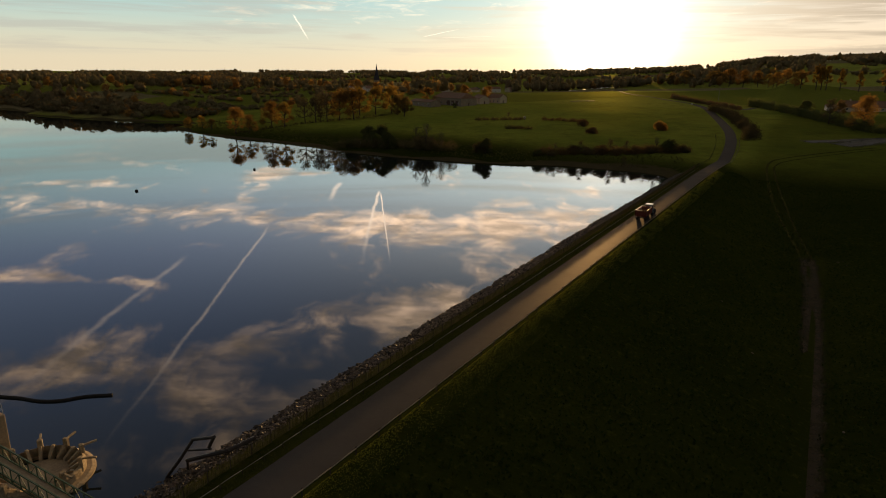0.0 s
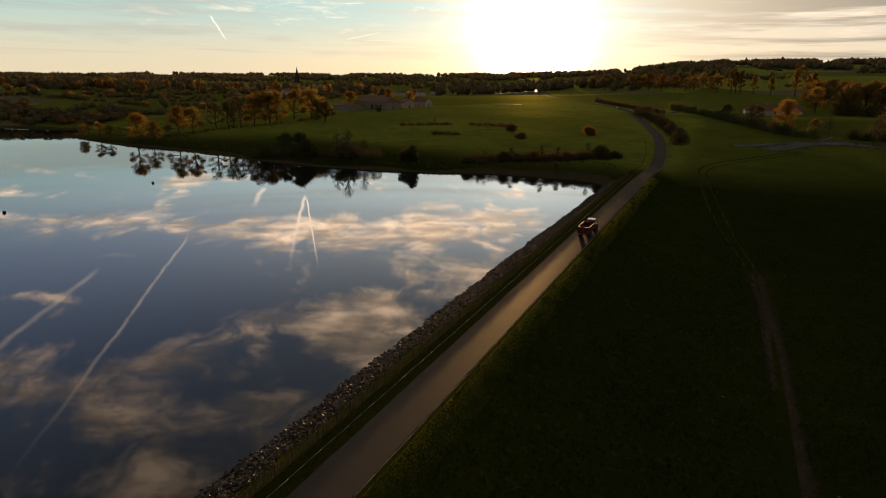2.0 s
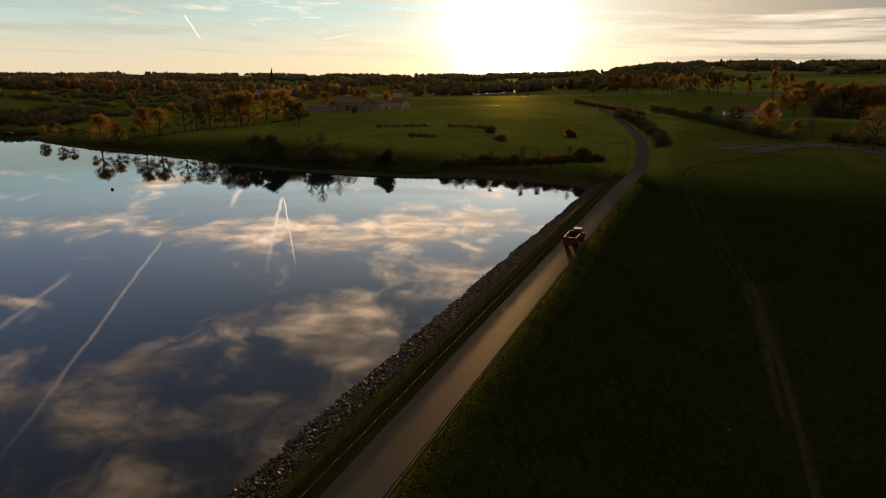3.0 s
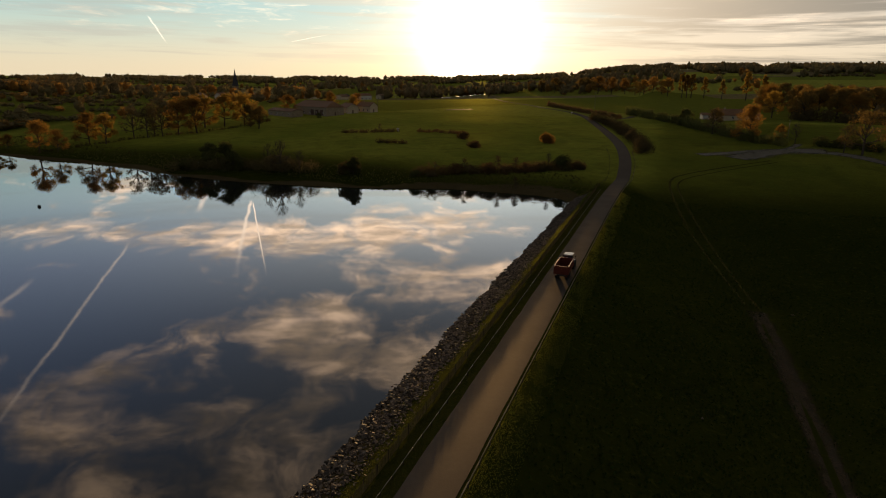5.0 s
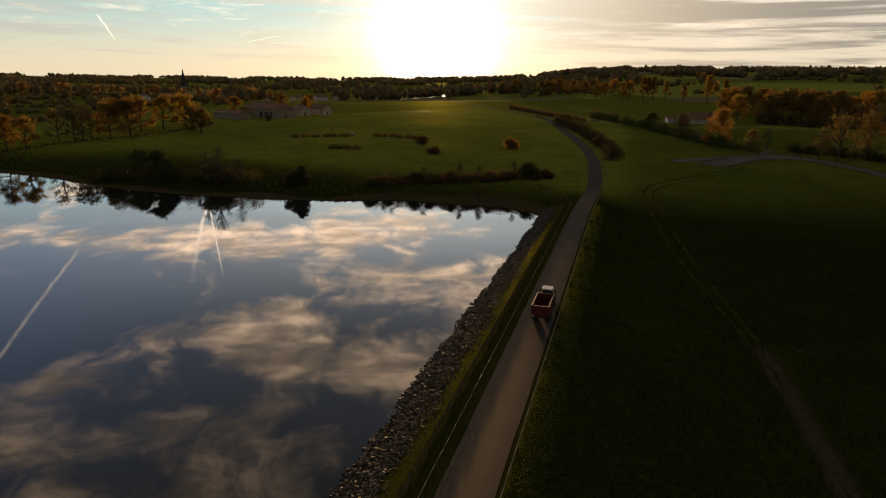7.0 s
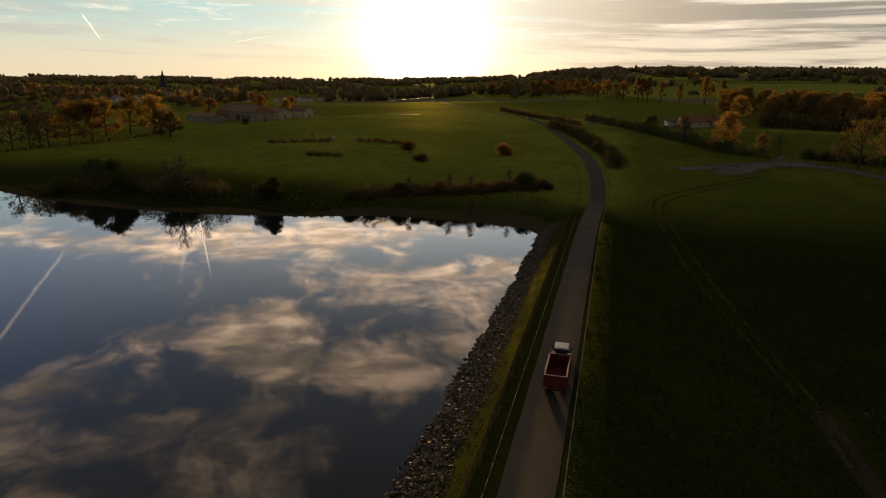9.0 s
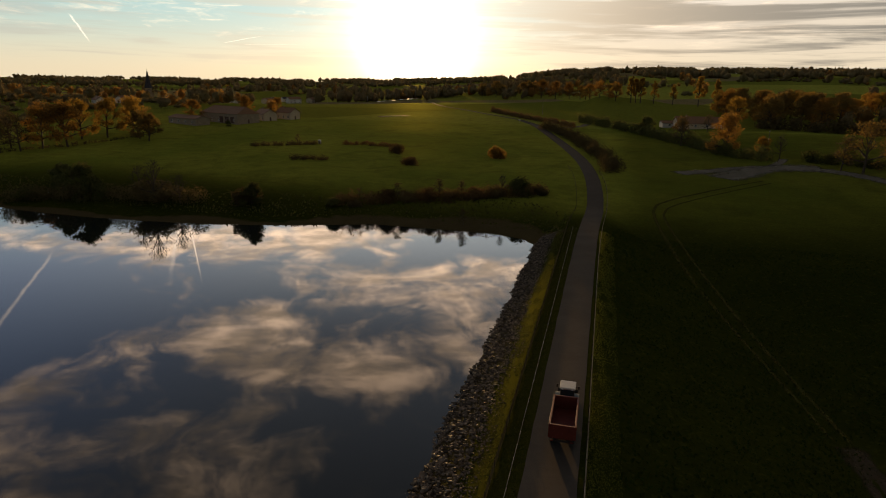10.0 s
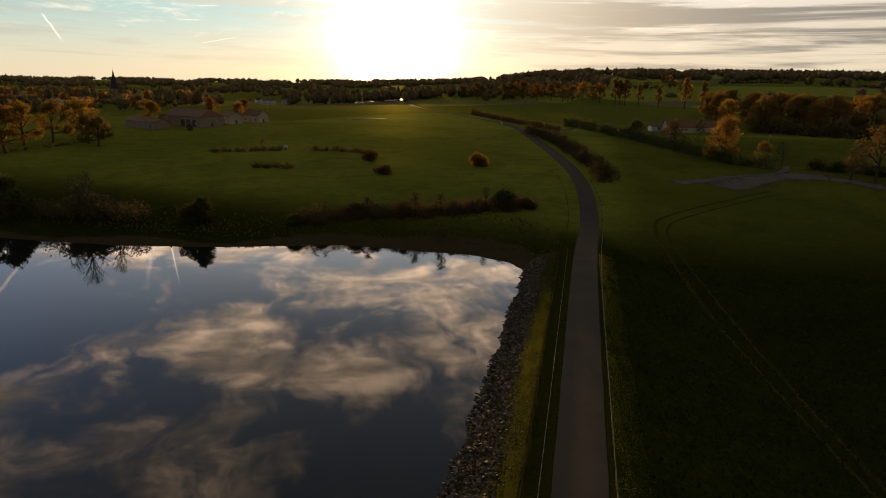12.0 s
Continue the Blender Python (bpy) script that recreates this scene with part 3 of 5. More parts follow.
def build_ground():
    grow = [1000 * 1.11 ** i for i in range(17)]
    us = np.concatenate([[-x for x in reversed(grow)], lines((-1000, -120, 60), (-120, 260, 2.5), (260, 540, 5), (540, 1000, 14)), grow])
    vs = np.concatenate([[-x for x in reversed(grow)], lines((-1000, -620, 20), (-620, -40, 5), (-40, -18, 2), (-18, -8, 0.7), (-8, 4, 1.0), (4, 46, 2), (46, 300, 6), (300, 1000, 25)), grow])
    vs = np.unique(np.concatenate([vs, [-15.9, -10.4, -8.7, -0.4, 0.1, 0.5, 0.9, 1.3, 1.7, 2.2]]))
    U, V = np.meshgrid(us, vs, indexing="ij")
    Z = height(U, V)
    X, Y = HEEL[0] + U * ALONG[0] + V * ACROSS[0], HEEL[1] + U * ALONG[1] + V * ACROSS[1]
    a, b = U.shape
    idx = np.arange(a * b).reshape(a, b)
    quads = np.stack([idx[:-1, :-1], idx[1:, :-1], idx[1:, 1:], idx[:-1, 1:]], -1).reshape(-1, 4)[:, ::-1]
    me = bpy.data.meshes.new("ground")
    me.from_pydata(np.stack([X, Y, Z], -1).reshape(-1, 3).tolist(), [], quads.tolist())
    s = shore_distance(U, V)
    # how far the lightened greens replace the shaded meadow colour
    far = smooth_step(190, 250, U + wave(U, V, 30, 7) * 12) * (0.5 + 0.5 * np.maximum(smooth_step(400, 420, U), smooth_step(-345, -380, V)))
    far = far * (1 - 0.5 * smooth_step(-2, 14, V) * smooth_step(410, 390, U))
    mud = np.where((V < -16.1) | (U > 186), smooth_step(6 + 9 * smooth_step(-90, -45, V), 1.5 + 1.5 * smooth_step(-90, -45, V), s + wave(U, V, 9, 5) * 3) * 0.9, smooth_step(-10.6, -12.4, V))
    worn = smooth_step(2.2, 0.8, np.abs(V - 1.2)) * (U < 190) * 0.6 + 0.9 * smooth_step(-8.6, -8.0, V) * smooth_step(-5.2, -6.0, V) * (U < 195) + smooth_step(1.6, 0.4, np.abs(V + 9.8)) * (U < 190)
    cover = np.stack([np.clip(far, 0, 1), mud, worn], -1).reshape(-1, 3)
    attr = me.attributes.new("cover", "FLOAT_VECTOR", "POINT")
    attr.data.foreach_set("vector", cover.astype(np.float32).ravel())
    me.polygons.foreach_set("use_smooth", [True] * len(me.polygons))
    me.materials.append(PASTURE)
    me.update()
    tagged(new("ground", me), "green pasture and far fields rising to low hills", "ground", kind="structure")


def build_water():
    """The lake, reaching a little under its banks."""
    pts = [Vector(p) for p in SHORE]
    s = Shape()
    ring = []
    for i, p in enumerate(pts):
        a, b = (pts[i] - pts[i - 1]).normalized(), (pts[(i + 1) % len(pts)] - pts[i]).normalized()
        out = Vector((a.y + b.y, -a.x - b.x))
        q = p - out.normalized() * 3.0
        ring.append(spot(q.x, q.y, z=WATER))
    bm = bmesh.new()
    f = bm.faces.new([bm.verts.new(p) for p in ring])
    f.normal_update()
    if f.normal.z < 0:
        f.normal_flip()
    bmesh.ops.triangulate(bm, faces=[f])
    me = bpy.data.meshes.new("water")
    bm.to_mesh(me)
    bm.free()
    me.materials.append(LAKE)
    tagged(new("water", me), "calm dark lake water mirroring the evening sky", "lake", kind="structure")


def spline(pts, step):
    """Points along a smooth line through the given (u, v) pairs."""
    out = []
    p = [pts[0]] + list(pts) + [pts[-1]]
    for i in range(1, len(p) - 2):
        n = max(2, int(math.dist(p[i], p[i + 1]) / step))
        for j in range(n):
            t = j / n
            out.append(tuple(0.5 * (2 * b + (c - a) * t + (2 * a - 5 * b + 4 * c - e) * t * t + (3 * b - a - 3 * c + e) * t ** 3) for a, b, c, e in zip(p[i - 1], p[i], p[i + 1], p[i + 2])))
    return out + [tuple(pts[-1])]


def ribbon(name, pts, width, mat, lift, label, category, step=3.0, ragged=0.0, level=False, cross=5):
    """A strip of road or track laid on the ground."""
    line = spline(pts, step)
    s, rows, rims = Shape(), [], []
    for i, (u, v) in enumerate(line):
        a, b = line[max(i - 1, 0)], line[min(i + 1, len(line) - 1)]
        du, dv = b[0] - a[0], b[1] - a[1]
        n = math.hypot(du, dv)
        row = []
        mid = height(u, v)
        for j in range(cross):
            w = (j / (cross - 1) - 0.5) * width
            if j in (0, cross - 1):
                w *= 1 + ragged * math.sin(i * 1.9 + j * 2.1) * math.cos(i * 0.7)
            uu, vv = u - dv / n * w, v + du / n * w
            h = max(height(uu, vv), mid) if level else height(uu, vv)
            edge = 0.03 if j in (0, cross - 1) else 0.0
            row.append(spot(uu, vv, lift - edge, h))
        rims += [math.sin(math.pi * j / (cross - 1)) * (0.0 if i in (0, len(line) - 1) else 1.0) for j in range(cross)]
        rows.append(row)
    s.v = [tuple(p) for row in rows for p in row]
    for i in range(len(rows) - 1):
        for j in range(cross - 1):
            n = i * cross + j
            s.f.append((n, n + cross, n + cross + 1, n + 1))
    me = s.mesh(name, mat, True)
    if sum(f.normal.z for f in me.polygons) < 0:
        me.flip_normals()
    me.attributes.new("rim", "FLOAT", "POINT").data.foreach_set("value", rims)
    return tagged(new(name, me), label, category, kind="structure")


build_ground()
build_water()
ROAD = [(-150, -3.35), (0, -3.35), (100, -3.35), (160, -3.3), (190, -3.0), (221, -2.1), (246, -3.1), (271, -6), (298, -11), (341, -21.5), (382, -32), (422, -43), (455, -56)]
ribbon("road", ROAD, 4.85, ASPHALT, 0.07, "narrow worn asphalt road along the dam crest", "road", 3.0, 0.02, True, 7)
ribbon("road", [(455, -56), (500, -85), (560, -120), (640, -160), (760, -200)], 4.5, GRAVEL, 0.12, "pale lane climbing on past the farm", "road", 6.0, 0.04, True)
ribbon("road", [(398, -36), (408, -22), (420, -14), (434, -12)], 6.0, GRAVEL, 0.10, "gravel mouth of a side lane", "road", 3.0, 0.08)
ribbon("dirt_track", [(-60, 35.5), (0, 35.8), (60, 35.2), (95, 34.0), (118, 32.5)], 5.2, DIRT, 0.06, "muddy wheel-worn track at the foot of the dam", "track", 2.5, 0.25)
ribbon("dirt_track", [(118, 31.2), (150, 24.5), (190, 17.8), (215, 14.6), (226, 14.8), (234, 19), (252, 37), (266, 52)], 1.3, WORN_TURF, 0.05, "faint wheel track worn in the pasture", "track", 2.5, 0.35)
ribbon("dirt_track", [(118, 33.4), (152, 27.4), (192, 20.6), (214, 17.3), (223, 17.4), (231, 21.5), (249, 39), (263, 54)], 1.0, WORN_TURF, 0.05, "faint wheel track worn in the pasture", "track", 2.5, 0.35)
ribbon("gravel_yard", [(271, 24), (280, 38), (289, 54), (286, 68), (281, 80), (262, 96), (230, 118)], 9.5, GRAVEL, 0.10, "grey gravel lane and turning place beside the hedge", "lane", 3.0, 0.2)
ribbon("gravel_yard", [(266, 38), (280, 50), (288, 62), (287, 76)], 17.0, GRAVEL, 0.14, "irregular grey gravel turning place", "yard", 3.0, 0.3)
ribbon("gravel_yard", [(289, 58), (299, 64), (310, 68)], 5.0, GRAVEL, 0.12, "grey gravel lane leading behind the hedge", "lane", 3.0, 0.1)

ribbon("gravel_yard", [(905, -318), (935, -300), (965, -276), (985, -250)], 16.0, WET_GRIT, 0.25, "wet yard shining under the low sun", "yard", 8.0, 0.2)
ribbon("gravel_yard", [(436, -146), (446, -138), (452, -128)], 9.0, GRAVEL, 0.12, "bare pale patch worn in the pasture", "bare patch", 3.0, 0.3)


# ---- riprap on the lake side of the dam ----
def rock_mesh(i):
    """An angular slab of broken rock, about two metres across before scaling."""
    rnd = random.Random(i)
    n = rnd.choice((5, 6))
    s = Shape()
    low, high = [], []
    for j in range(n):
        a = 2 * math.pi * j / n + rnd.uniform(-0.35, 0.35)
        r, k = rnd.uniform(0.75, 1.15), rnd.uniform(0.68, 0.95)
        low.append((r * math.cos(a), r * 0.72 * math.sin(a), rnd.uniform(-0.4, -0.2)))
        high.append((r * k * math.cos(a), r * 0.72 * k * math.sin(a), rnd.uniform(0.12, 0.42)))
    s.v = low + high
    s.f = [tuple(reversed(range(n))), tuple(range(n, 2 * n))] + [(j, (j + 1) % n, n + (j + 1) % n, n + j) for j in range(n)]
    return s.mesh("stone", STONE)


def build_riprap():
    """Broken slabs tipped down the slope: the nearest ones singly, the rest as one heap."""
    holder = thing("riprap", Matrix.Identity(4), "bank of broken grey-brown rock slabs along the waterline", "riprap", kind="structure")
    kinds = [rock_mesh(i) for i in range(8)]
    rnd = random.Random(4)
    heap_v, heap_f, singles = [], [], 0
    base = [(np.array([v.co[:] for v in me.vertices]), [tuple(p.vertices) for p in me.polygons]) for me in kinds]
    for i in range(22000):
        u = rnd.uniform(-70, 192)
        v = rnd.uniform(-16.4, -10.6) if rnd.random() < 0.86 else rnd.uniform(-11.4, -9.6)
        v += 0.5 * math.sin(u * 0.23) + 0.35 * math.sin(u * 0.71 + 1)
        if v > -9.4:
            continue
        lie, v = v, v + 0.6 * float(smooth_step(85, 140, u))
        size = rnd.choice((0.10, 0.14, 0.20, 0.30)) * rnd.uniform(0.8, 1.25) * float(np.interp(v, [-15, -12, -10.2], [1.25, 1.0, 0.55]))
        p = spot(u, v, 0.02 + rnd.uniform(0, 0.18), z=float(np.interp(lie, [-17.1, -15.9, -10.4, -8.7], [-3.95, -3.5, -0.85, -0.06])))
        m = Matrix.Translation(p) @ Euler((rnd.uniform(-0.55, 0.55), rnd.uniform(-0.55, 0.4), rnd.uniform(0, 6.3))).to_matrix().to_4x4() @ Matrix.Diagonal((size, size * rnd.uniform(0.65, 1.1), size * rnd.uniform(0.4, 0.68), 1))
        kind = rnd.randrange(8)
        if 48 < u < 72 and singles < 290 and rnd.random() < 0.55:
            singles += 1
            part("stone", kinds[kind], None, holder, at=m)
            continue
        pts, faces = base[kind]
        n = len(heap_v)
        mat = np.array(m)
        heap_v += (pts @ mat[:3, :3].T + mat[:3, 3]).tolist()
        heap_f += [tuple(n + j for j in f) for f in faces]
    me = bpy.data.meshes.new("stones")
    me.from_pydata(heap_v, [], heap_f)
    me.materials.append(STONE)
    tagged(part("stones", me, None, holder), kind="stuff")


# ---- fences ----
def straight_fence(name, u0, u1, v, bay, label, post, rails=None, panel=None, group=""):
    """Posts every bay, with rails or paling between them; parts share their meshes."""
    holder = thing(name, stand(u0, v), label, "fence")
    n = int((u1 - u0) / bay)
    rnd = random.Random(v)
    for i in range(n + 1):
        y = i * bay
        lift = 0.03 * math.sin(i * 1.7)
        part("post", post, None, holder, at=pose(0.02 * math.sin(i * 2.3), y, lift, rnd.uniform(-2, 2), rnd.uniform(-2.5, 2.5), 0))
        if i < n:
            for me, mat in (rails or []):
                part("rail", me, None, holder, at=pose(0, y, lift, rnd.uniform(-0.4, 0.4), 0, 0))
            if panel:
                part("paling", panel, None, holder, at=pose(0, y, lift, 0, 0, 0))
    return holder


def post_mesh(h, r, mat, sides=8):
    s = Shape()
    s.tube([(0, 0, -0.5), (0, 0, h - 0.04), (0, 0, h)], [r, r, r * 0.75], sides)
    return s.mesh("post", mat)


def build_fences():
    rail = Shape()
    rail.tube([(0.07, -0.06, 0.72), (0.07, 1.75, 0.715), (0.07, 3.56, 0.72)], [0.055, 0.06, 0.055], 7)
    low = Shape()
    low.tube([(0, 0.05, 0.42), (0, 1.2, 0.43), (0, 2.3, 0.41)], [0.03, 0.035, 0.03], 6)
    rail_me, low_me = rail.mesh("rail", PALE_RAIL, True), low.mesh("rail", SUNNY_RAIL, True)
    straight_fence("guard_rail", -60, 139.6, -0.38, 3.5, "bleached timber guard rail on round posts by the road", post_mesh(0.86, 0.075, DARK_TIMBER), [(rail_me, None)])
    straight_fence("guard_rail", -60, 192, -6.85, 2.4, "low bleached timber edge rail on short stakes", post_mesh(0.40, 0.05, DARK_TIMBER, 6), [(low_me, None)])
    pales = Shape()
    rnd = random.Random(8)
    for i in range(22):
        y = 0.06 + i * 0.109
        h = rnd.uniform(1.04, 1.16)
        m = pose(0, y, 0, rnd.uniform(-3, 3), rnd.uniform(-2, 2), rnd.uniform(-20, 20))
        pales.box(-0.013, -0.02, 0.05, 0.013, 0.02, h, m)
    for z in (0.35, 0.85):
        pales.tube([(0.02, 0, z), (0.02, 2.4, z)], 0.008, 4)
    straight_fence("paling_fence", -60, 196, -8.35, 2.4, "chestnut paling fence on stakes above the rock bank", post_mesh(1.22, 0.05, DARK_TIMBER, 6), None, pales.mesh("paling", PICKET))
    # the rail goes on round the bend on the outer side
    bend = thing("guard_rail", stand(140, -0.38), "bleached guard rail following the bend of the road", "fence")
    line = spline([(140, -0.38), (165, -0.3), (192, 0.2), (221, 1.2), (246, 0.6), (268, -2.2)], 4.0)
    back = bend.matrix_world.inverted()
    post = post_mesh(0.86, 0.075, DARK_TIMBER)
    for a, b in zip(line, line[1:]):
        p, q = back @ spot(*a), back @ spot(*b)
        part("post", post, None, bend, at=Matrix.Translation(p))
        s = Shape()
        lift = Vector((0.07, 0, 0.72))
        s.tube([p + lift, q + lift], 0.055, 6)
        part("rail", s, PALE_RAIL, bend)
    bend = thing("paling_fence", stand(198, -8.3), "chestnut paling fence running up beside the bend", "fence")
    back = bend.matrix_world.inverted()
    post = post_mesh(1.15, 0.05, DARK_TIMBER, 6)
    line = spline([(198, -8.3), (222, -7.5), (250, -9.5), (275, -13.5)], 3.0)
    for a, b in zip(line, line[1:]):
        p, q = back @ spot(*a), back @ spot(*b)
        part("post", post, None, bend, at=Matrix.Translation(p))
        s = Shape()
        for z in (0.35, 0.65, 0.95):
            s.tube([p + Vector((0, 0, z)), q + Vector((0, 0, z))], 0.006, 4)
        part("wire", s, BARK, bend)


def tuft_strip(name, count, u0, u1, v0, v1, high, label, seed, mat=None):
    """Loose tufts of long grass."""
    rnd = random.Random(seed)
    s = Shape()
    us = [rnd.uniform(u0, u1) for _ in range(count)]
    vs = [v0 + (v1 - v0) * rnd.random() ** (1.0 if mat else 1.9) for _ in range(count)]
    hs = height(np.array(us), np.array(vs))
    for u, v, h in zip(us, vs, hs):
        if math.sin(u * 0.9) + math.sin(v * 3.1 + u * 0.33) + math.sin(u * 0.21 + seed) + rnd.gauss(0, 0.8) < (-0.5 if mat else -1.2):
            continue
        p = spot(u, v, -0.03, float(h))
        size = high * rnd.uniform(0.5, 1.3)
        for i in range(4):
            a = rnd.uniform(0, 6.3)
            w = Vector((math.cos(a), math.sin(a), 0)) * size * 0.22
            lean = Vector((rnd.uniform(-1, 1), rnd.uniform(-1, 1), 0)) * size * 0.5
            s.face(p - w, p + w, p + lean + Vector((0, 0, size)))
    tagged(new(name, s.mesh(name, mat or BLADE)), label, "grass", kind="stuff")


# ---- trees and hedges ----
def leaf_cloud(centres, sizes, leaf, count, rnd, squash=0.8, hollow=0.35, ruffle=0.42):
    """Small four-cornered leaf clumps scattered through balls: corners and faces as arrays."""
    centres, sizes = np.asarray(centres, float), np.asarray(sizes, float)
    n = len(centres) * count
    way = rnd.normal(size=(n, 3))
    way /= np.linalg.norm(way, axis=1)[:, None]
    r = (hollow + (1 - hollow) * rnd.random(n)) ** 0.6
    at = np.repeat(centres, count, 0) + way * (r * np.repeat(sizes, count))[:, None] * np.array([1, 1, squash])
    face = way + rnd.normal(size=(n, 3)) * ruffle
    face /= np.linalg.norm(face, axis=1)[:, None]
    a = np.cross(face, rnd.normal(size=(n, 3)))
    a /= np.linalg.norm(a, axis=1)[:, None]
    b = np.cross(face, a)
    s = (leaf if np.isscalar(leaf) else np.repeat(leaf, count))
    s = (s * (0.6 + 0.8 * rnd.random(n)))[:, None]
    pts = np.stack([at - a * s * 0.5, at + b * s * 0.32, at + a * s * 0.5, at - b * s * 0.36], 1).reshape(-1, 3)
    return pts, np.arange(n * 4).reshape(-1, 4)


def leaf_mesh(name, pts, faces, mat):
    me = bpy.data.meshes.new(name)
    me.from_pydata(pts.tolist(), [], faces.tolist())
    me.materials.append(mat)
    return me


def tree_model(seed, high, spread, leaf_mat, leaves=14, leaf=0.55, low=0.22, upright=0.5, order=3, twiggy=1.0):
    """Trunk with limbs and twigs, and a crown of leaf clumps round the twigs."""
    rnd = random.Random(seed)
    s, tips = Shape(), []

    def grow(p, way, length, r, level):
        bend = Vector((rnd.uniform(-1, 1), rnd.uniform(-1, 1), rnd.uniform(-0.2, 0.5))) * 0.22
        q = p + way * length * 0.5 + bend * length * 0.3
        e = p + way * length + bend * length * 0.4 + Vector((0, 0, length * 0.06))
        s.tube([p, q, e], [r, r * 0.8, r * 0.5], 5 if level < 2 else 3, False)
        if level >= order:
            tips.append((e, length))
            tips.append((q, length * 0.8))
            return
        count = rnd.choice((3, 4)) if level else 10
        for i in range(count):
            turn = i * 2.4 + rnd.uniform(-0.5, 0.5)
            side = Vector((math.cos(turn), math.sin(turn), 0))
            if level:
                w = (way * (0.55 + upright * 0.3) + side * rnd.uniform(0.5, 0.9) + Vector((0, 0, rnd.uniform(-0.35, 0.45)))).normalized()
                grow(q.lerp(e, rnd.uniform(0.0, 1.0)), w, length * rnd.uniform(0.5, 0.72), r * 0.5, level + 1)
            else:
                h = i / (count - 1)
                w = (side * (1.05 - 0.75 * h) + Vector((0, 0, -0.05 + upright * 0.3 + 1.0 * h))).normalized()
                grow(p.lerp(e, 0.42 + 0.58 * h), w, spread * rnd.uniform(0.55, 0.72) * (1.0 - 0.15 * h), r * (0.5 - 0.1 * h), 1)

    grow(Vector((0, 0, -0.3)), Vector((0, 0, 1)), high * low * 2.0, high * 0.026, 0)
    top = max(t[0].z for t in tips)
    wide = max(math.hypot(t[0].x, t[0].y) for t in tips)
    fz, fx = high * 0.94 / top, spread / wide
    s.v = [(x * fx, y * fx, z * fz if z > 0 else z) for x, y, z in s.v]
    trunk = s.mesh("trunk", BARK)
    crown = None
    if leaves:
        gen = np.random.default_rng(seed)
        c = np.array([[t[0].x * fx, t[0].y * fx, t[0].z * fz] for t in tips])
        pts, faces = leaf_cloud(c, np.full(len(c), spread * 0.19 * twiggy), leaf, leaves, gen)
        crown = leaf_mesh("crown", pts, faces, leaf_mat)
    return trunk, crown


def plant(model, u, v, size, turn, label, name="tree", category="tree", group=""):
    t = thing(name, stand(u, v, turn, -0.1, size), label, category, group)
    part("trunk", model[0], None, t)
    if model[1]:
        part("crown", model[1], None, t)
    return t


def shrub_model(seed, mat, balls, leaf, count=26):
    """A bush: stems, and leaf clumps in a few overlapping lobes of unit size."""
    rnd = random.Random(seed)
    gen = np.random.default_rng(seed)
    s, cs, rs = Shape(), [], []
    for i in range(balls):
        a, r = i * 2.4 + rnd.uniform(-0.3, 0.3), rnd.uniform(0.1, 0.62)
        c = Vector((math.cos(a) * r, math.sin(a) * r, rnd.uniform(0.1, 0.74) * (1 - 0.75 * r)))
        cs.append(c[:])
        rs.append(rnd.uniform(0.24, 0.42))
        s.tube([(c.x * 0.2, c.y * 0.2, -0.1), (c.x * 0.6, c.y * 0.6, c.z * 0.5), c], [0.03, 0.02, 0.008], 4, False)
    pts, faces = leaf_cloud(cs, rs, leaf, count, gen)
    return s.mesh("stems", BARK), leaf_mesh("leaves", pts, faces, mat)


def bush(model, u, v, wide, high, turn, label, name="bush"):
    t = thing(name, stand(u, v, turn, -0.05) @ Matrix.Diagonal((wide / 2, wide / 2, high, 1)), label, "bush")
    part("stems", model[0], None, t)
    part("leaves", model[1], None, t)
    return t


def hedge(name, line, wide, high, mat, label, seed, step=1.6, leaf=0.5, count=22):
    """A grown-out hedge along a line, uneven in height, with gaps."""
    rnd, gen = random.Random(seed), np.random.default_rng(seed)
    cs, rs, s = [], [], Shape()
    for i, (u, v) in enumerate(spline(line, step)):
        h = high * (0.65 + 0.35 * math.sin(i * 0.9 + seed) * math.sin(i * 0.37)) * rnd.uniform(0.75, 1.2)
        p = spot(u + rnd.uniform(-0.4, 0.4) * wide, v + rnd.uniform(-0.4, 0.4) * wide)
        for q in (0.3, 0.75):
            cs.append((p.x, p.y, p.z + h * q))
            rs.append(wide * rnd.uniform(0.35, 0.6))
        s.tube([p - Vector((0, 0, 0.2)), p + Vector((0.1, 0.1, h * 0.8))], [0.06, 0.02], 4, False)
    pts, faces = leaf_cloud(cs, rs, leaf, count, gen)
    t = thing(name, Matrix.Identity(4), label, "hedge")
    tagged(part("stems", s, BARK, t), kind="stuff")
    part("leaves", leaf_mesh("leaves", pts, faces, mat), None, t)
    return t


OAKS = [tree_model(i, 15, 7.0, OAK_LEAF, 20, 0.44) for i in (1, 2, 3)]
GOLDS = [tree_model(i, 15, 6.0, GOLD_LEAF, 18, 0.44) for i in (4, 5)]
THIN = [tree_model(i, 14, 5.5, BROWN_LEAF, 3, 0.5) for i in (6, 7)]
BARE = [tree_model(i, 14, 5.5, None, 0, upright=0.9, order=4) for i in (8, 9)]
TALL = [tree_model(i, 20, 4.2, GOLD_LEAF, 10, 0.7, upright=0.9) for i in (10, 11)]
DARK = [tree_model(i, 11, 6.0, GREEN_LEAF, 26, 0.48, low=0.12) for i in (12, 13)]
BROWNS = [tree_model(i, 16, 7.5, WOOD_LEAF, 20, 0.55) for i in (14, 15)]
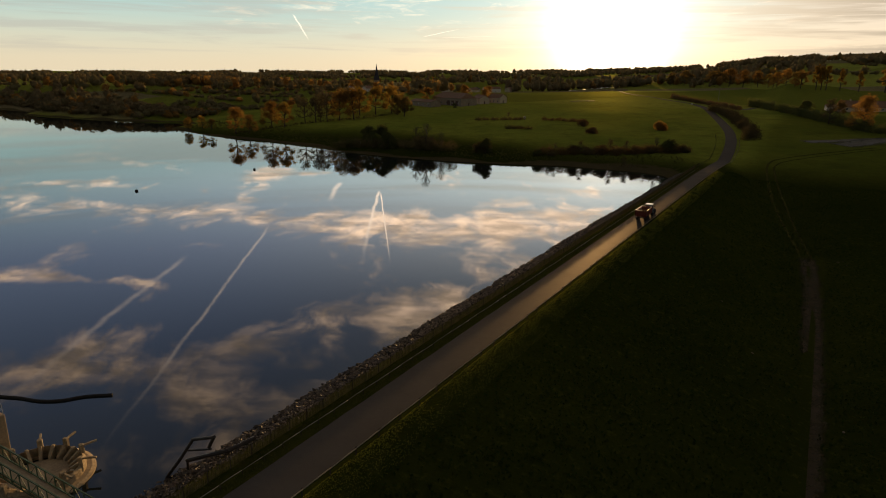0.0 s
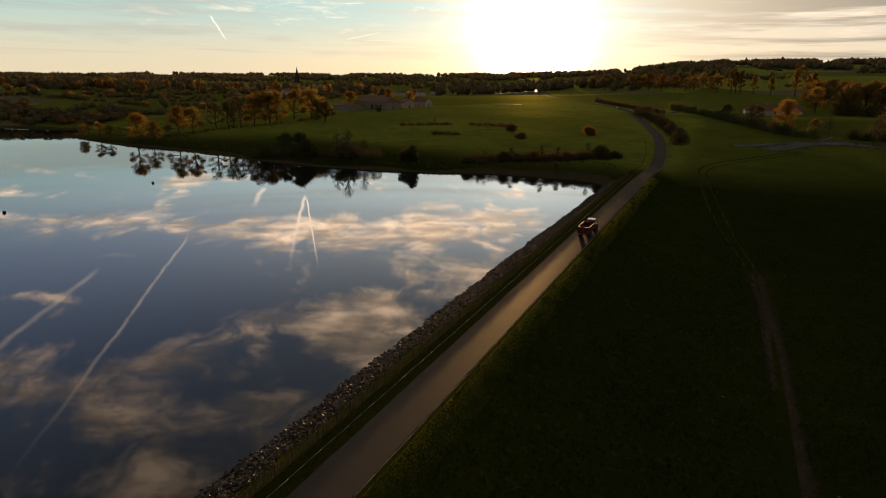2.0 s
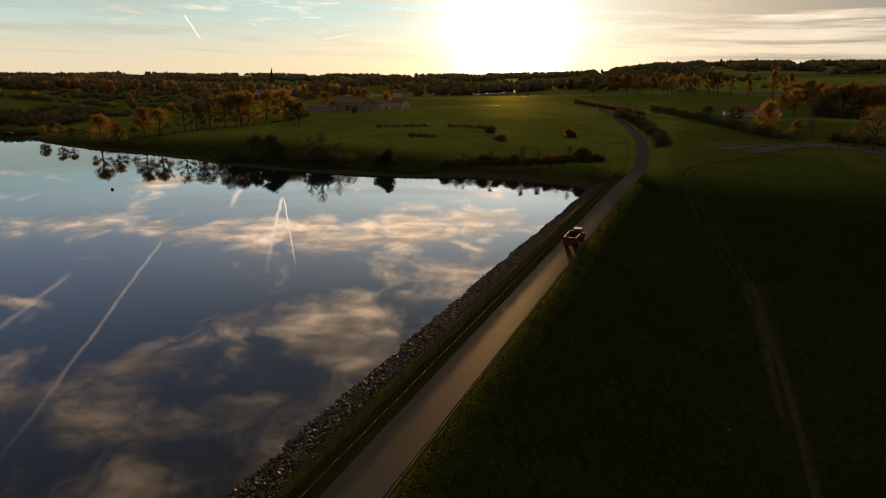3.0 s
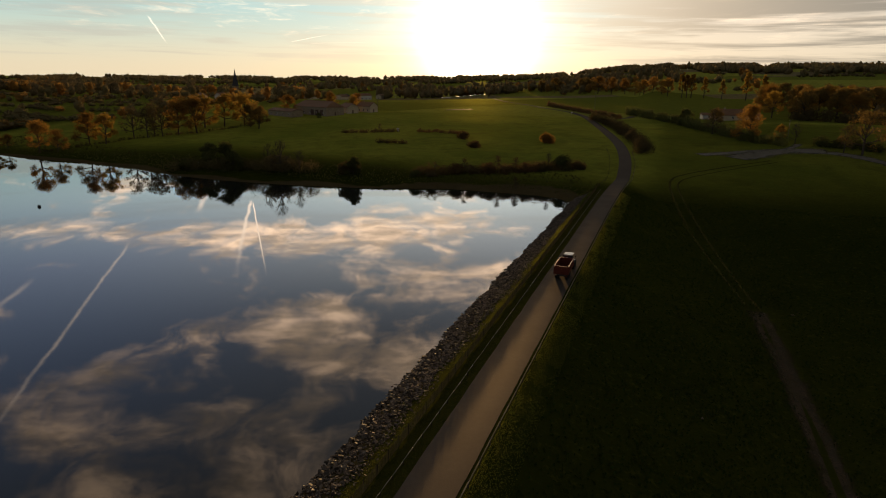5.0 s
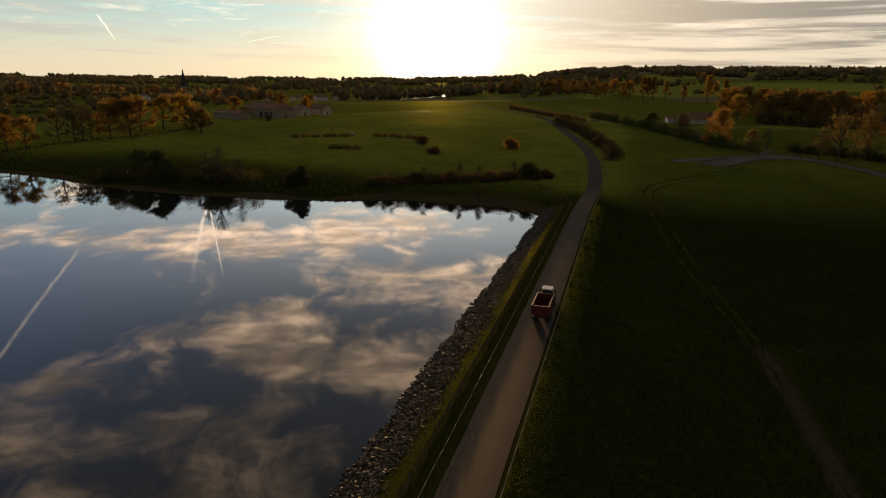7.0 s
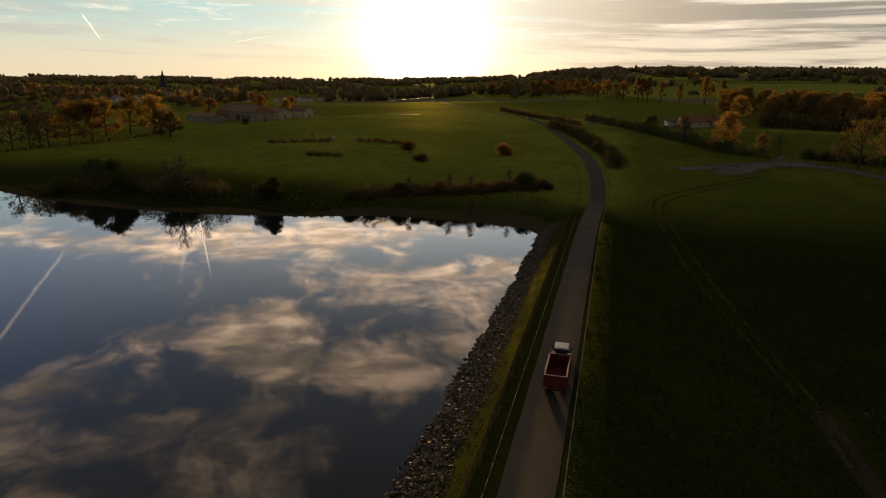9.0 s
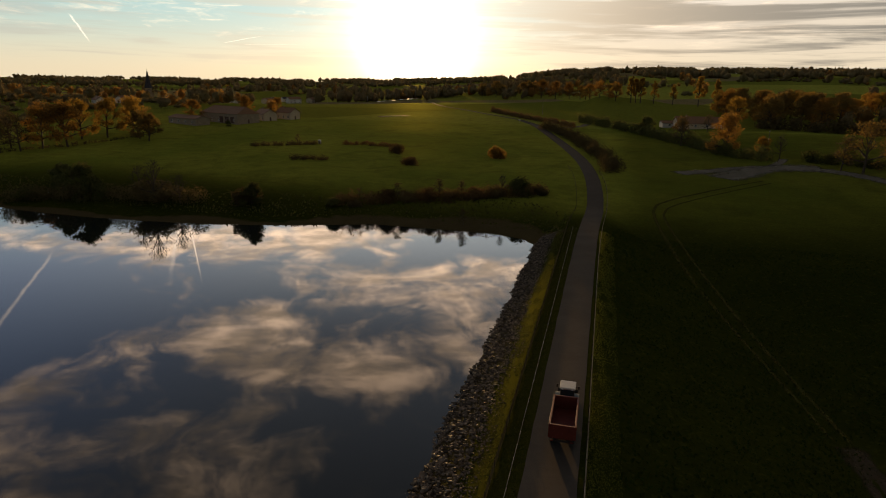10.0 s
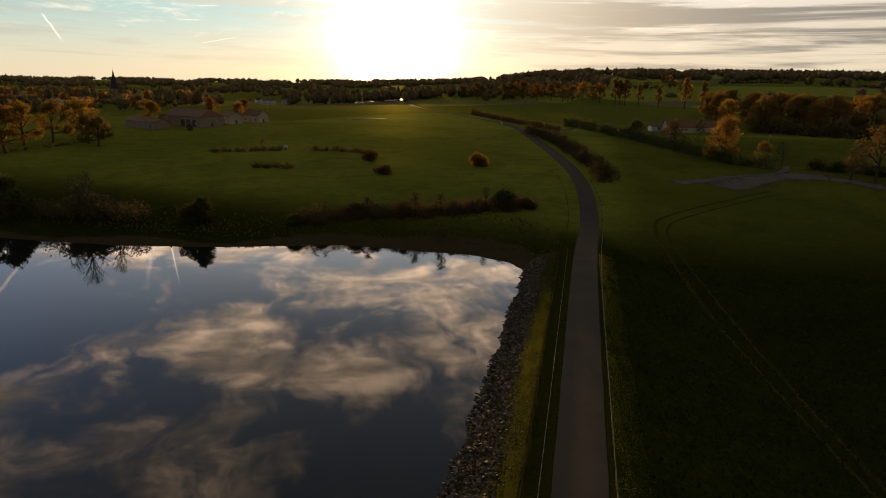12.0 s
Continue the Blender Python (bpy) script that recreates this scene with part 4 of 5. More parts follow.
SHRUBS = [shrub_model(21, GREEN_LEAF, 18, 0.085, 150), shrub_model(22, RUSSET_LEAF, 18, 0.085, 150), shrub_model(23, BROWN_LEAF, 18, 0.085, 150), shrub_model(24, OAK_LEAF, 26, 0.10, 120)]
OPEN_OAKS = [tree_model(i, 15, 6.5, WOOD_LEAF, 10, 0.36) for i in (16, 17)]


def place(models, rows, label, group="", name="tree"):
    for i, (u, v, size) in enumerate(rows):
        plant(models[i % len(models)], u, v, size, (i * 137 + u * 7) % 360, label, name, "tree", group)


# the row along the field edge above the lake
ROW = "row of field trees above the lake"
place(OAKS, [(200, -262, 1.05), (221, -254, 1.1), (256, -231, 1.35), (263, -225, 1.35)], "rust-leaved oak in the row at the field edge", ROW, "oak_tree")
place(GOLDS, [(224, -247, 1.05), (291, -229, 1.3), (300, -222, 1.3), (283, -236, 1.3)], "ochre-leaved tree in the row at the field edge", ROW)
place(THIN, [(239, -244, 1.25), (243, -239, 1.2), (248, -234, 1.25), (252, -243, 1.3)], "half-bare tree in the row at the field edge", ROW)
place(GOLDS + OAKS, [(206, -311, 0.55), (208, -300, 0.6), (206, -290, 0.5), (203, -254, 0.75), (212, -318, 0.5)], "low golden tree near the tip of the spit", "trees on the spit")
place(BROWNS, [(287, -203, 0.95), (292, -212, 0.85)], "dense brown tree at the end of the field row", "", "field_tree")
hedge("row_hedge", [(200, -262), (225, -250), (248, -237), (266, -226), (288, -218), (300, -216)], 2.0, 1.6, BROWN_LEAF, "low dark hedge under the row of field trees", 44, 1.6, 0.4, 22)
# the lake bank
place(DARK, [(192, -152, 0.95), (196, -98, 0.62), (196, -163, 0.8)], "dark leafy tree low on the lake bank", "", "bank_tree")
place(BARE, [(190, -126, 1.0), (193, -133, 0.85), (191, -118, 0.7)], "bare many-stemmed tree on the lake bank", "bare bank trees", "bare_tree")
hedge("bank_thicket", [(184, -172), (187, -158), (190, -146), (192, -132), (194, -116)], 7.0, 4.0, BROWN_LEAF, "dark continuous thicket on the lake bank", 41, 1.2, 0.42, 120)
hedge("bank_thicket", [(206, -74), (213, -62), (217, -50), (221, -40), (226, -30), (231, -20)], 5.5, 3.2, RUSSET_LEAF, "russet-brown continuous thicket on the lake bank", 42, 1.1, 0.4, 120)
for i, (u, v, w, h) in enumerate([(189, -146, 12, 8.5), (193, -128, 17, 8.5), (186, -166, 10, 4.6), (197, -100, 11, 7), (203, -76, 7, 3), (205, -70, 6, 3),
                                  (213, -63, 9, 5), (214, -57, 8, 4.6), (217, -51, 9, 5), (219, -45, 8, 4.2), (222, -38, 9, 4.6), (225, -32, 9, 5), (229, -25, 12, 6.4), (230, -19, 8, 5)]):
    russet = 6 <= i <= 10
    bush(SHRUBS[(1, 2)[i % 2] if russet else (0, 2)[i % 2]], u, v, w, h, i * 67, "russet thicket on the lake bank" if russet else "dark thicket low on the lake bank", "bank_bush")
place(THIN + BARE, [(214, -60, 0.45), (218, -48, 0.5), (226, -30, 0.55), (209, -70, 0.4), (198, -36, 0.36), (222, -42, 0.42)], "small bare tree rising from the bank thicket", "", "small_tree")
# the grassy rise beyond
bush(SHRUBS[3], 286, -42, 8.6, 6.4, 10, "round orange-leaved bush in the pasture", "round_bush")
bush(SHRUBS[1], 287, -84, 9.0, 5.0, 40, "dark red bush on the pasture bank", "round_bush")
bush(SHRUBS[1], 263, -71, 9.5, 4.0, 80, "dark red bush low in the pasture", "round_bush")
hedge("bramble_bank", [(304, -114), (305, -103), (303, -90)], 2.6, 1.9, RUSSET_LEAF, "low bramble bank across the pasture", 31, 0.7, 0.32, 70)
hedge("bramble_bank", [(287, -150), (293, -138), (300, -126)], 2.8, 1.8, BROWN_LEAF, "low rough bank across the pasture", 32, 0.7, 0.32, 70)
hedge("bramble_bank", [(260, -118), (262, -112), (262, -105)], 3.4, 1.8, BROWN_LEAF, "dark rough patch in the pasture", 33, 0.7, 0.32, 70)
plant(THIN[0], 303, -137, 0.3, 0, "small thorn tree on the rough bank", "thorn_tree")
# beside the bend of the road
hedge("roadside_hedge", [(268, 3), (292, -1), (316, -7), (345, -14), (375, -24), (396, -33)], 6.0, 4.8, BROWN_LEAF, "overgrown brown hedge beside the bend of the road", 34, 1.2, 0.48, 110)
hedge("roadside_hedge", [(410, -20), (430, -30), (452, -44), (490, -66), (530, -86)], 4.5, 3.6, RUSSET_LEAF, "russet hedge behind the road fork", 35, 1.5, 0.5, 90)
# the long hedge on the far side of the pasture
hedge("field_hedge", [(448, -16), (420, 0), (391, 17), (360, 30), (338, 40), (318, 49), (304, 60)], 5.5, 6.0, GREEN_LEAF, "dark clipped hedge along the pasture", 37, 1.2, 0.55, 110)
hedge("field_hedge", [(302, 74), (296, 86), (288, 98), (272, 118), (250, 140)], 5.2, 5.4, GREEN_LEAF, "dark hedge behind the gravel lane", 38, 1.2, 0.55, 110)
plant(OAKS[1], 318, 48, 1.22, 200, "large orange oak in the hedge", "oak_tree")
plant(THIN[1], 345, 33, 1.05, 20, "half-bare tree rising from the hedge", "hedgerow_tree")
plant(BROWNS[0], 398, 38, 0.62, 30, "brown tree standing before the bungalow", "hedgerow_tree")
plant(THIN[0], 404, 52, 0.75, 30, "half-bare tree standing before the bungalow", "hedgerow_tree")
plant(DARK[0], 390, 20, 0.9, 60, "dark bushy hedgerow tree beside the bungalow", "hedgerow_tree")
plant(GOLDS[0], 313, 60, 0.6, 100, "small golden tree in the hedge", "hedgerow_tree")
plant(BARE[1], 309, 66, 0.8, 140, "bare hedgerow tree by the lane", "hedgerow_tree")
place(OPEN_OAKS, [(281, 86, 1.3), (286, 97, 1.4), (268, 110, 1.3), (300, 112, 1.3)], "tall orange oak beside the gravel lane", "oaks by the lane", "oak_tree")
plant(THIN[0], 284, 80, 0.95, 300, "half-bare oak beside the gravel lane", "oak_tree")
# the line of trees along the ploughed field
FIELD_ROW = "row of trees along the ploughed field"
place(OAKS + GOLDS, [(808, -77, 1.5), (787, -59, 1.4), (783, -43, 1.3), (760, -30, 1.1), (741, -24, 1.0), (723, -19, 1.1), (690, -9, 1.15), (650, 6, 1.2), (672, 0, 1.0)], "golden tree in the row along the ploughed field", FIELD_ROW)
place(TALL, [(638, 19, 1.2), (636, 27, 1.15), (633, 38, 1.0), (595, 70, 1.25), (594, 83, 1.1), (640, 23, 1.1), (612, 52, 0.9)], "tall yellow tree in the row along the ploughed field", FIELD_ROW)
place(BROWNS, [(840, -92, 1.3), (860, -105, 1.2), (852, -130, 1.2), (875, -142, 1.3), (905, -165, 1.2)], "large brown tree on the rise below the sun", "trees on the rise")
# the dense wood behind the bungalow
rng = random.Random(77)
for i in range(96):
    u, v = rng.uniform(430, 530), rng.uniform(66, 320)
    u -= (v - 80) * 0.18
    pick = (OAKS + BROWNS + GOLDS + BROWNS)[i % 9]
    plant(pick, u, v, rng.uniform(0.85, 1.3), rng.uniform(0, 360), "autumn oak in the dense wood" if pick in OAKS else "brown-leaved tree in the dense wood", "wood_tree", "tree", "dense wood")
place(BROWNS + GOLDS, [(395, 160, 1.1), (380, 178, 1.0), (360, 196, 1.1), (344, 175, 1.0), (330, 205, 1.1)], "brown hedgerow tree on the far side of the meadow", "meadow edge trees")
hedge("wood_edge", [(425, 84), (412, 120), (395, 160), (372, 205), (350, 245), (330, 300)], 7.0, 7.0, BROWN_LEAF, "dark undergrowth along the edge of the wood", 39, 1.6, 1.1, 60)
# round the farm
place(OAKS, [(362, -232, 0.9), (402, -222, 0.9), (398, -202, 0.8), (425, -212, 0.8)], "rust-leaved tree beside the farm", "farm trees", "oak_tree")
plant(DARK[1], 347, -200, 0.32, 0, "small dark shrub against the barn", "barn_shrub")


# ---- far woods and hedgerows ----
def far_woods():
    gen, rnd = np.random.default_rng(5), random.Random(6)
    groups = {}

    def add(kind, u, v, h, w):
        groups.setdefault(kind, []).append((u, v, h, w))

    def open_land(u, v):
        return (u < 330 and v > -330) or (330 < u < 800 and -300 < v < 70) or (u < 420 and v > 60) or (u < 700 and 60 < v < 110)

    # hedgerows between the fields
    for i in range(135):
        r, az = 380 + 2300 * rnd.random() ** 1.3, math.radians(rnd.uniform(-47, 55))
        x, y = r * math.sin(az), r * math.cos(az)
        q = np.array([x, y]) - HEEL
        u, v = q @ ALONG, q @ ACROSS
        a = rnd.choice((0.3, 1.85)) + rnd.uniform(-0.3, 0.3)
        for j in range(int(rnd.uniform(8, 26))):
            d = j * rnd.uniform(6, 9)
            uu, vv = u + math.sin(a) * d, v + math.cos(a) * d
            if not open_land(uu, vv):
                tall = rnd.random() < 0.2
                add(rnd.choice("aabbbc"), uu, vv, rnd.uniform(8, 13) if tall else rnd.uniform(2.2, 5), rnd.uniform(7, 11) if tall else rnd.uniform(5, 8))
    # field boundaries on the slope beyond the far shore, and the wood above them
    for row, (u0, v0, v1) in enumerate(((322, -420, -300), (352, -640, -350), (402, -560, -330), (448, -760, -400), (505, -600, -300), (560, -780, -420), (630, -700, -330), (700, -820, -600))):
        for j in range(int((v1 - v0) / 6)):
            if rnd.random() < 0.82:
                tall = rnd.random() < 0.28
                v = v0 + j * 6 + rnd.uniform(-2, 2)
                add(rnd.choice("abbc"), u0 + 16 * math.sin(v * 0.02 + row) + rnd.uniform(-2, 2), v, rnd.uniform(7, 13) if tall else rnd.uniform(2.5, 5), rnd.uniform(7, 11) if tall else rnd.uniform(5, 8))
    for i in range(230):
        u, v = rnd.gauss(560, 60), rnd.gauss(-690, 75)
        add(rnd.choice("aaaac"), u, v, rnd.uniform(9, 15), rnd.uniform(7, 12))
    # copses
    for i in range(26):
        r, az = 520 + 2200 * rnd.random(), math.radians(rnd.uniform(-47, 55))
        q = np.array([r * math.sin(az), r * math.cos(az)]) - HEEL
        u, v = q @ ALONG, q @ ACROSS
        size = rnd.uniform(15, 60)
        for j in range(int(size * 0.9)):
            uu, vv = u + rnd.gauss(0, size), v + rnd.gauss(0, size)
            if not open_land(uu, vv):
                add(rnd.choice("aaaabbc"), uu, vv, rnd.uniform(9, 17), rnd.uniform(8, 13))
    # the far shore of the lake
    for i in range(330):
        v = rnd.uniform(-760, -375)
        u = float(np.interp(-v, [375, 430, 500, 535, 575, 700, 760], [256, 236, 229, 226, 256, 262, 220])) + 4
        back = abs(rnd.gauss(0, 26))
        add(rnd.choice("aaaabbc"), u + back, v, rnd.uniform(2.5, 5) + min(back, 30) * rnd.uniform(0.1, 0.3) + (rnd.random() < 0.06) * 6, rnd.uniform(5, 10))
    # wooded ridges against the sky
    for i in range(9500):
        az = rnd.uniform(-50, 60)
        r = rnd.uniform(1750, 2700) if az < 17 else rnd.uniform(1250, 2100)
        if math.sin(az * 0.9 + r * 0.004) + 0.6 * math.sin(az * 2.3) < -0.55:
            continue
        q = np.array([r * math.sin(math.radians(az)), r * math.cos(math.radians(az))]) - HEEL
        add(rnd.choice("aaab"), q @ ALONG, q @ ACROSS, rnd.uniform(9, 15), rnd.uniform(8, 13))
    # the belt of trees under the sun
    for i in range(190):
        az = rnd.uniform(2, 26)
        r = 1010 + rnd.uniform(0, 270)
        q = np.array([r * math.sin(math.radians(az)), r * math.cos(math.radians(az))]) - HEEL
        if not open_land(q @ ALONG, q @ ACROSS):
            add(rnd.choice("aab"), q @ ALONG, q @ ACROSS, rnd.uniform(7, 19), rnd.uniform(7, 12))
    cores = []
    for level in (2, 1):
        bm = bmesh.new()
        bmesh.ops.create_icosphere(bm, subdivisions=level, radius=1.0)
        cores.append(bpy.data.meshes.new("core"))
        bm.to_mesh(cores[-1])
        bm.free()
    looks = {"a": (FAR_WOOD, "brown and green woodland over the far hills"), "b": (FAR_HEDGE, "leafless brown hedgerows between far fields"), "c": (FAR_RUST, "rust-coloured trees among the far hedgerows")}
    for kind, rows in sorted(groups.items()):
        a = np.array(rows)
        z = height(a[:, 0], a[:, 1])
        keep = shore_distance(a[:, 0], a[:, 1]) > 3
        a, z = a[keep], z[keep]
        x, y = HEEL[0] + a[:, 0] * ALONG[0] + a[:, 1] * ACROSS[0], HEEL[1] + a[:, 0] * ALONG[1] + a[:, 1] * ACROSS[1]
        n, dist = len(a), np.hypot(x, y)
        # only scrub close to the far shore, taller trees up the slope
        scrub = (a[:, 1] < -345) & (a[:, 0] < 430) & (gen.random(n) > 0.05)
        a[:, 2] = np.where(scrub, np.clip(a[:, 2], 2.0, np.maximum(2.0, 0.0755 * dist - 35.5 - z)), a[:, 2])
        mat, label = looks[kind]
        # a lumpy core of foliage for each tree, ringed by ragged clumps
        for core, pick in ((cores[0], dist < 1500), (cores[1], dist >= 1500)):
            b, c, zz = a[pick], np.stack([x, y], -1)[pick], z[pick]
            ways = np.array([v.co[:] for v in core.vertices])
            lump = 1 + 0.24 * gen.normal(size=(len(b), len(ways), 1))
            small = np.where(dist[pick] < 1000, 0.8, 1.0)
            wide, tall = b[:, 3] * 0.43 * small, b[:, 2] * 0.42 * small
            pts = np.concatenate([c, (zz + b[:, 2] * 0.52)[:, None]], 1)[:, None] + ways[None] * lump * np.stack([wide, wide, tall], -1)[:, None]
            tri = np.array([tuple(p.vertices) for p in core.polygons])
            faces = (tri[None] + (np.arange(len(b)) * len(ways))[:, None, None]).reshape(-1, 3)
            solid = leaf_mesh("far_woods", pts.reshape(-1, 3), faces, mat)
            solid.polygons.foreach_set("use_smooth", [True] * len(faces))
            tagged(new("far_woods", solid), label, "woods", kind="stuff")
        for close in (False, True):
            pick = (dist < 1250) == close
            cs, rs, lf = [], [], []
            for lobe in range(3):
                o = gen.normal(size=(n, 2)) * a[:, 3:4] * 0.16
                c = np.stack([x + o[:, 0], y + o[:, 1], z + a[:, 2] * (0.4, 0.62, 0.8)[lobe]], -1)
                cs.append(c[pick])
                rs.append((a[:, 3] * (0.46, 0.44, 0.32)[lobe])[pick])
                lf.append((a[:, 3] * (0.14 if close else 0.2))[pick])
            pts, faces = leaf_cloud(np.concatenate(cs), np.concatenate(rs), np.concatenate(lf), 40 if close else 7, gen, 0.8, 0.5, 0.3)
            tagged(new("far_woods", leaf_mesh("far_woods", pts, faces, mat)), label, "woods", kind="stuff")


far_woods()


# ---- buildings ----
def house(name, u, v, turn, length, width, eaves, rise, wall, roof, label, windows=3, door=True, chimney=True, hip=0.0, category="house"):
    """A gabled house: walls, tiled roof with eaves, doors, windows with frame and sill, chimney. Length runs along y."""
    t = thing(name, stand(u, v, turn, -0.15), label, category)
    a, b = width / 2, length / 2
    s = Shape()
    s.box(-a, -b, -0.8, a, b, eaves)
    for y in (-b, b):
        if not hip:
            s.face((-a, y, eaves), (a, y, eaves), (0, y, eaves + rise))
    part("wall", s, wall, t)
    s, o, th = Shape(), 0.45, 0.16
    ridge = b + o - hip
    for side in (-1, 1):
        e = eaves - rise * o / a
        for up in (0.02, th):
            s.face((side * (a + o), -b - o, e + up), (side * (a + o), b + o, e + up), (0, ridge, eaves + rise + up), (0, -ridge, eaves + rise + up))
        s.face((side * (a + o), -b - o, e), (side * (a + o), b + o, e), (side * (a + o), b + o, e + th), (side * (a + o), -b - o, e + th))
    for side in (-1, 1):
        e = eaves - rise * o / a
        if hip:
            s.face((-a - o, side * (b + o), e + th), (a + o, side * (b + o), e + th), (0, side * ridge, eaves + rise + th))
        else:
            for q in (-1, 1):
                s.face((q * (a + o), side * (b + o), e), (q * (a + o), side * (b + o), e + th), (0, side * (b + o), eaves + rise + th), (0, side * (b + o), eaves + rise))
    s.tube([(0, -ridge, eaves + rise + th), (0, ridge, eaves + rise + th)], 0.11, 6)
    part("roof", s, roof, t)
    for side in (-1, 1):
        for i in range(windows):
            y = -b + (i + 0.5) * length / windows
            w = Shape()
            w.box(side * a - 0.03, y - 0.55, 0.95, side * a + 0.03, y + 0.55, 2.15)
            win = part("window", w, GLASS, t, "dark window pane")
            f = Shape()
            for y0, y1, z0, z1 in ((-0.62, 0.62, 0.88, 0.97), (-0.62, 0.62, 2.13, 2.22), (-0.62, -0.54, 0.97, 2.13), (0.54, 0.62, 0.97, 2.13), (-0.03, 0.03, 0.97, 2.13)):
                f.box(side * a - 0.05, y + y0, z0, side * a + 0.05, y + y1, z1)
            part("frame", f, WHITE_METAL, win)
    if door:
        for side in (-1, 1):
            d = Shape()
            d.box(-0.5, side * b - 0.05, 0, 0.5, side * b + 0.05, 2.1)
            part("door", d, SHUTTER, t)
    if chimney:
        c = Shape()
        c.box(-0.3, b * 0.55 - 0.4, eaves + rise * 0.5, 0.3, b * 0.55 + 0.4, eaves + rise + 0.9)
        c.box(-0.36, b * 0.55 - 0.46, eaves + rise + 0.9, 0.36, b * 0.55 + 0.46, eaves + rise + 1.02)
        part("chimney", c, RUBBLE_WALL, t)
    return t


def open_front(parent, width, y, high, n):
    """Dark barn openings between posts on one long side."""
    for i in range(n):
        d = Shape()
        x = -width / 2 - 0.04
        d.box(x, y + i * 5.0, 0.0, x + 0.12, y + i * 5.0 + 3.4, high)
        part("barn_door", d, SHUTTER, parent, "dark boarded barn door")


barn = house("barn", 370, -213, 68, 34, 15, 5.2, 3.6, RUBBLE_WALL, ROOF_TILE, "long stone barn with a low tiled roof", 5, True, False, 2.5, "barn")
open_front(barn, 15, -14, 3.4, 3)
lean = house("barn", 354, -229, 68, 26, 9, 3.4, 1.4, RUBBLE_WALL, ROOF_TILE, "low stone outbuilding beside the barn", 4, False, False, 0.0, "barn")
house("farmhouse", 386, -199, 50, 15, 8, 4.0, 2.4, PLASTER, ROOF_TILE, "pale farmhouse with a red tiled roof", 3)
house("farmhouse", 397, -190, 72, 12, 8, 4.2, 2.6, PLASTER, ROOF_TILE, "plastered cottage with a red tiled roof", 3)
house("bungalow", 427, 50, 104, 26, 10, 3.0, 3.4, PLASTER, ROOF_TILE, "low bungalow with a red-brown tiled roof", 4)
house("garage", 430, 34, 104, 8, 6, 2.6, 1.2, WHITE_PLASTER, ROOF_TILE, "white garage beside the bungalow", 1, False, False)
rng = random.Random(12)
VILLAGE = [(735, -590), (718, -515), (748, -495), (760, -470), (792, -528), (770, -450), (802, -478), (824, -440), (846, -446), (838, -410), (868, -398), (790, -420), (880, -440), (700, -470), (690, -545)]
for i, (u, v) in enumerate(VILLAGE):
    white = i % 3 == 0
    house("village_house", u, v, rng.uniform(-40, 60), rng.uniform(11, 20), rng.uniform(7, 10), rng.uniform(3.2, 5.8), rng.uniform(2.0, 3.2), WHITE_PLASTER if white else PLASTER, ROOF_TILE if i % 4 else SLATE,
          "white village house with a pitched roof" if white else "cream village house with a tiled roof", 3)
for u, v, w in ((470, -392, 9), (492, -388, 8), (560, -470, 11), (1000, -1120, 16), (820, 320, 18), (850, 346, 22)):
    house("cottage", u, v, rng.uniform(0, 90), w * 1.4, w * 0.8, 3.4, 2.4, WHITE_PLASTER, ROOF_TILE if w < 12 else SLATE, "small white house among the fields", 2)


def build_church():
    t = thing("church", stand(736, -555, 40), "stone village church with a slender slate spire", "church")
    s = Shape()
    s.box(-5, -24, -1, 5, -3.2, 9)
    s.face((-5, -24, 9), (5, -24, 9), (0, -24, 14))
    part("nave", s, RUBBLE_WALL, t)
    s = Shape()
    for side in (-1, 1):
        s.face((side * 5.5, -24.5, 8.7), (side * 5.5, -3.2, 8.7), (0, -3.2, 14.2), (0, -24.5, 14.2))
    part("roof", s, SLATE, t)
    s = Shape()
    s.box(-3.6, -3.6, -1, 3.6, 3.6, 15)
    s.box(-3.9, -3.9, 15, 3.9, 3.9, 15.6)
    tower = part("tower", s, RUBBLE_WALL, t)
    for i in range(4):
        w = Shape()
        m = pose(0, 0, 0, 0, 0, 90 * i)
        w.box(-0.7, 3.55, 10.5, 0.7, 3.7, 13.5, m)
        part("louvre", w, SLATE, tower)
    s = Shape()
    s.tube([(0, 0, 15.6), (0, 0, 22), (0, 0, 36), (0, 0, 37)], [4.3, 3.0, 0.4, 0.1], 8)
    part("spire", s, SLATE, t)
    s = Shape()
    s.tube([(0, 0, 36.8), (0, 0, 38.5)], 0.08, 5)
    s.tube([(-0.5, 0, 37.8), (0.5, 0, 37.8)], 0.07, 5)
    part("cross", s, DARK_STEEL, t)


build_church()


# ---- poles, lamps, signs ----
def utility_pole(u, v, high, label, arm=True, turn=0):
    t = thing("utility_pole", stand(u, v, turn), label, "pole")
    s = Shape()
    s.tube([(0, 0, -0.5), (0, 0, high)], [0.16, 0.1], 8)
    part("pole", s, TIMBER, t)
    if arm:
        s = Shape()
        s.box(-0.9, -0.06, high - 0.6, 0.9, 0.06, high - 0.46)
        part("crossarm", s, TIMBER, t)
        for x in (-0.8, 0, 0.8):
            s = Shape()
            s.tube([(x, 0, high - 0.46), (x, 0, high - 0.2)], [0.06, 0.04], 6)
            part("insulator", s, WHITE_METAL, t)


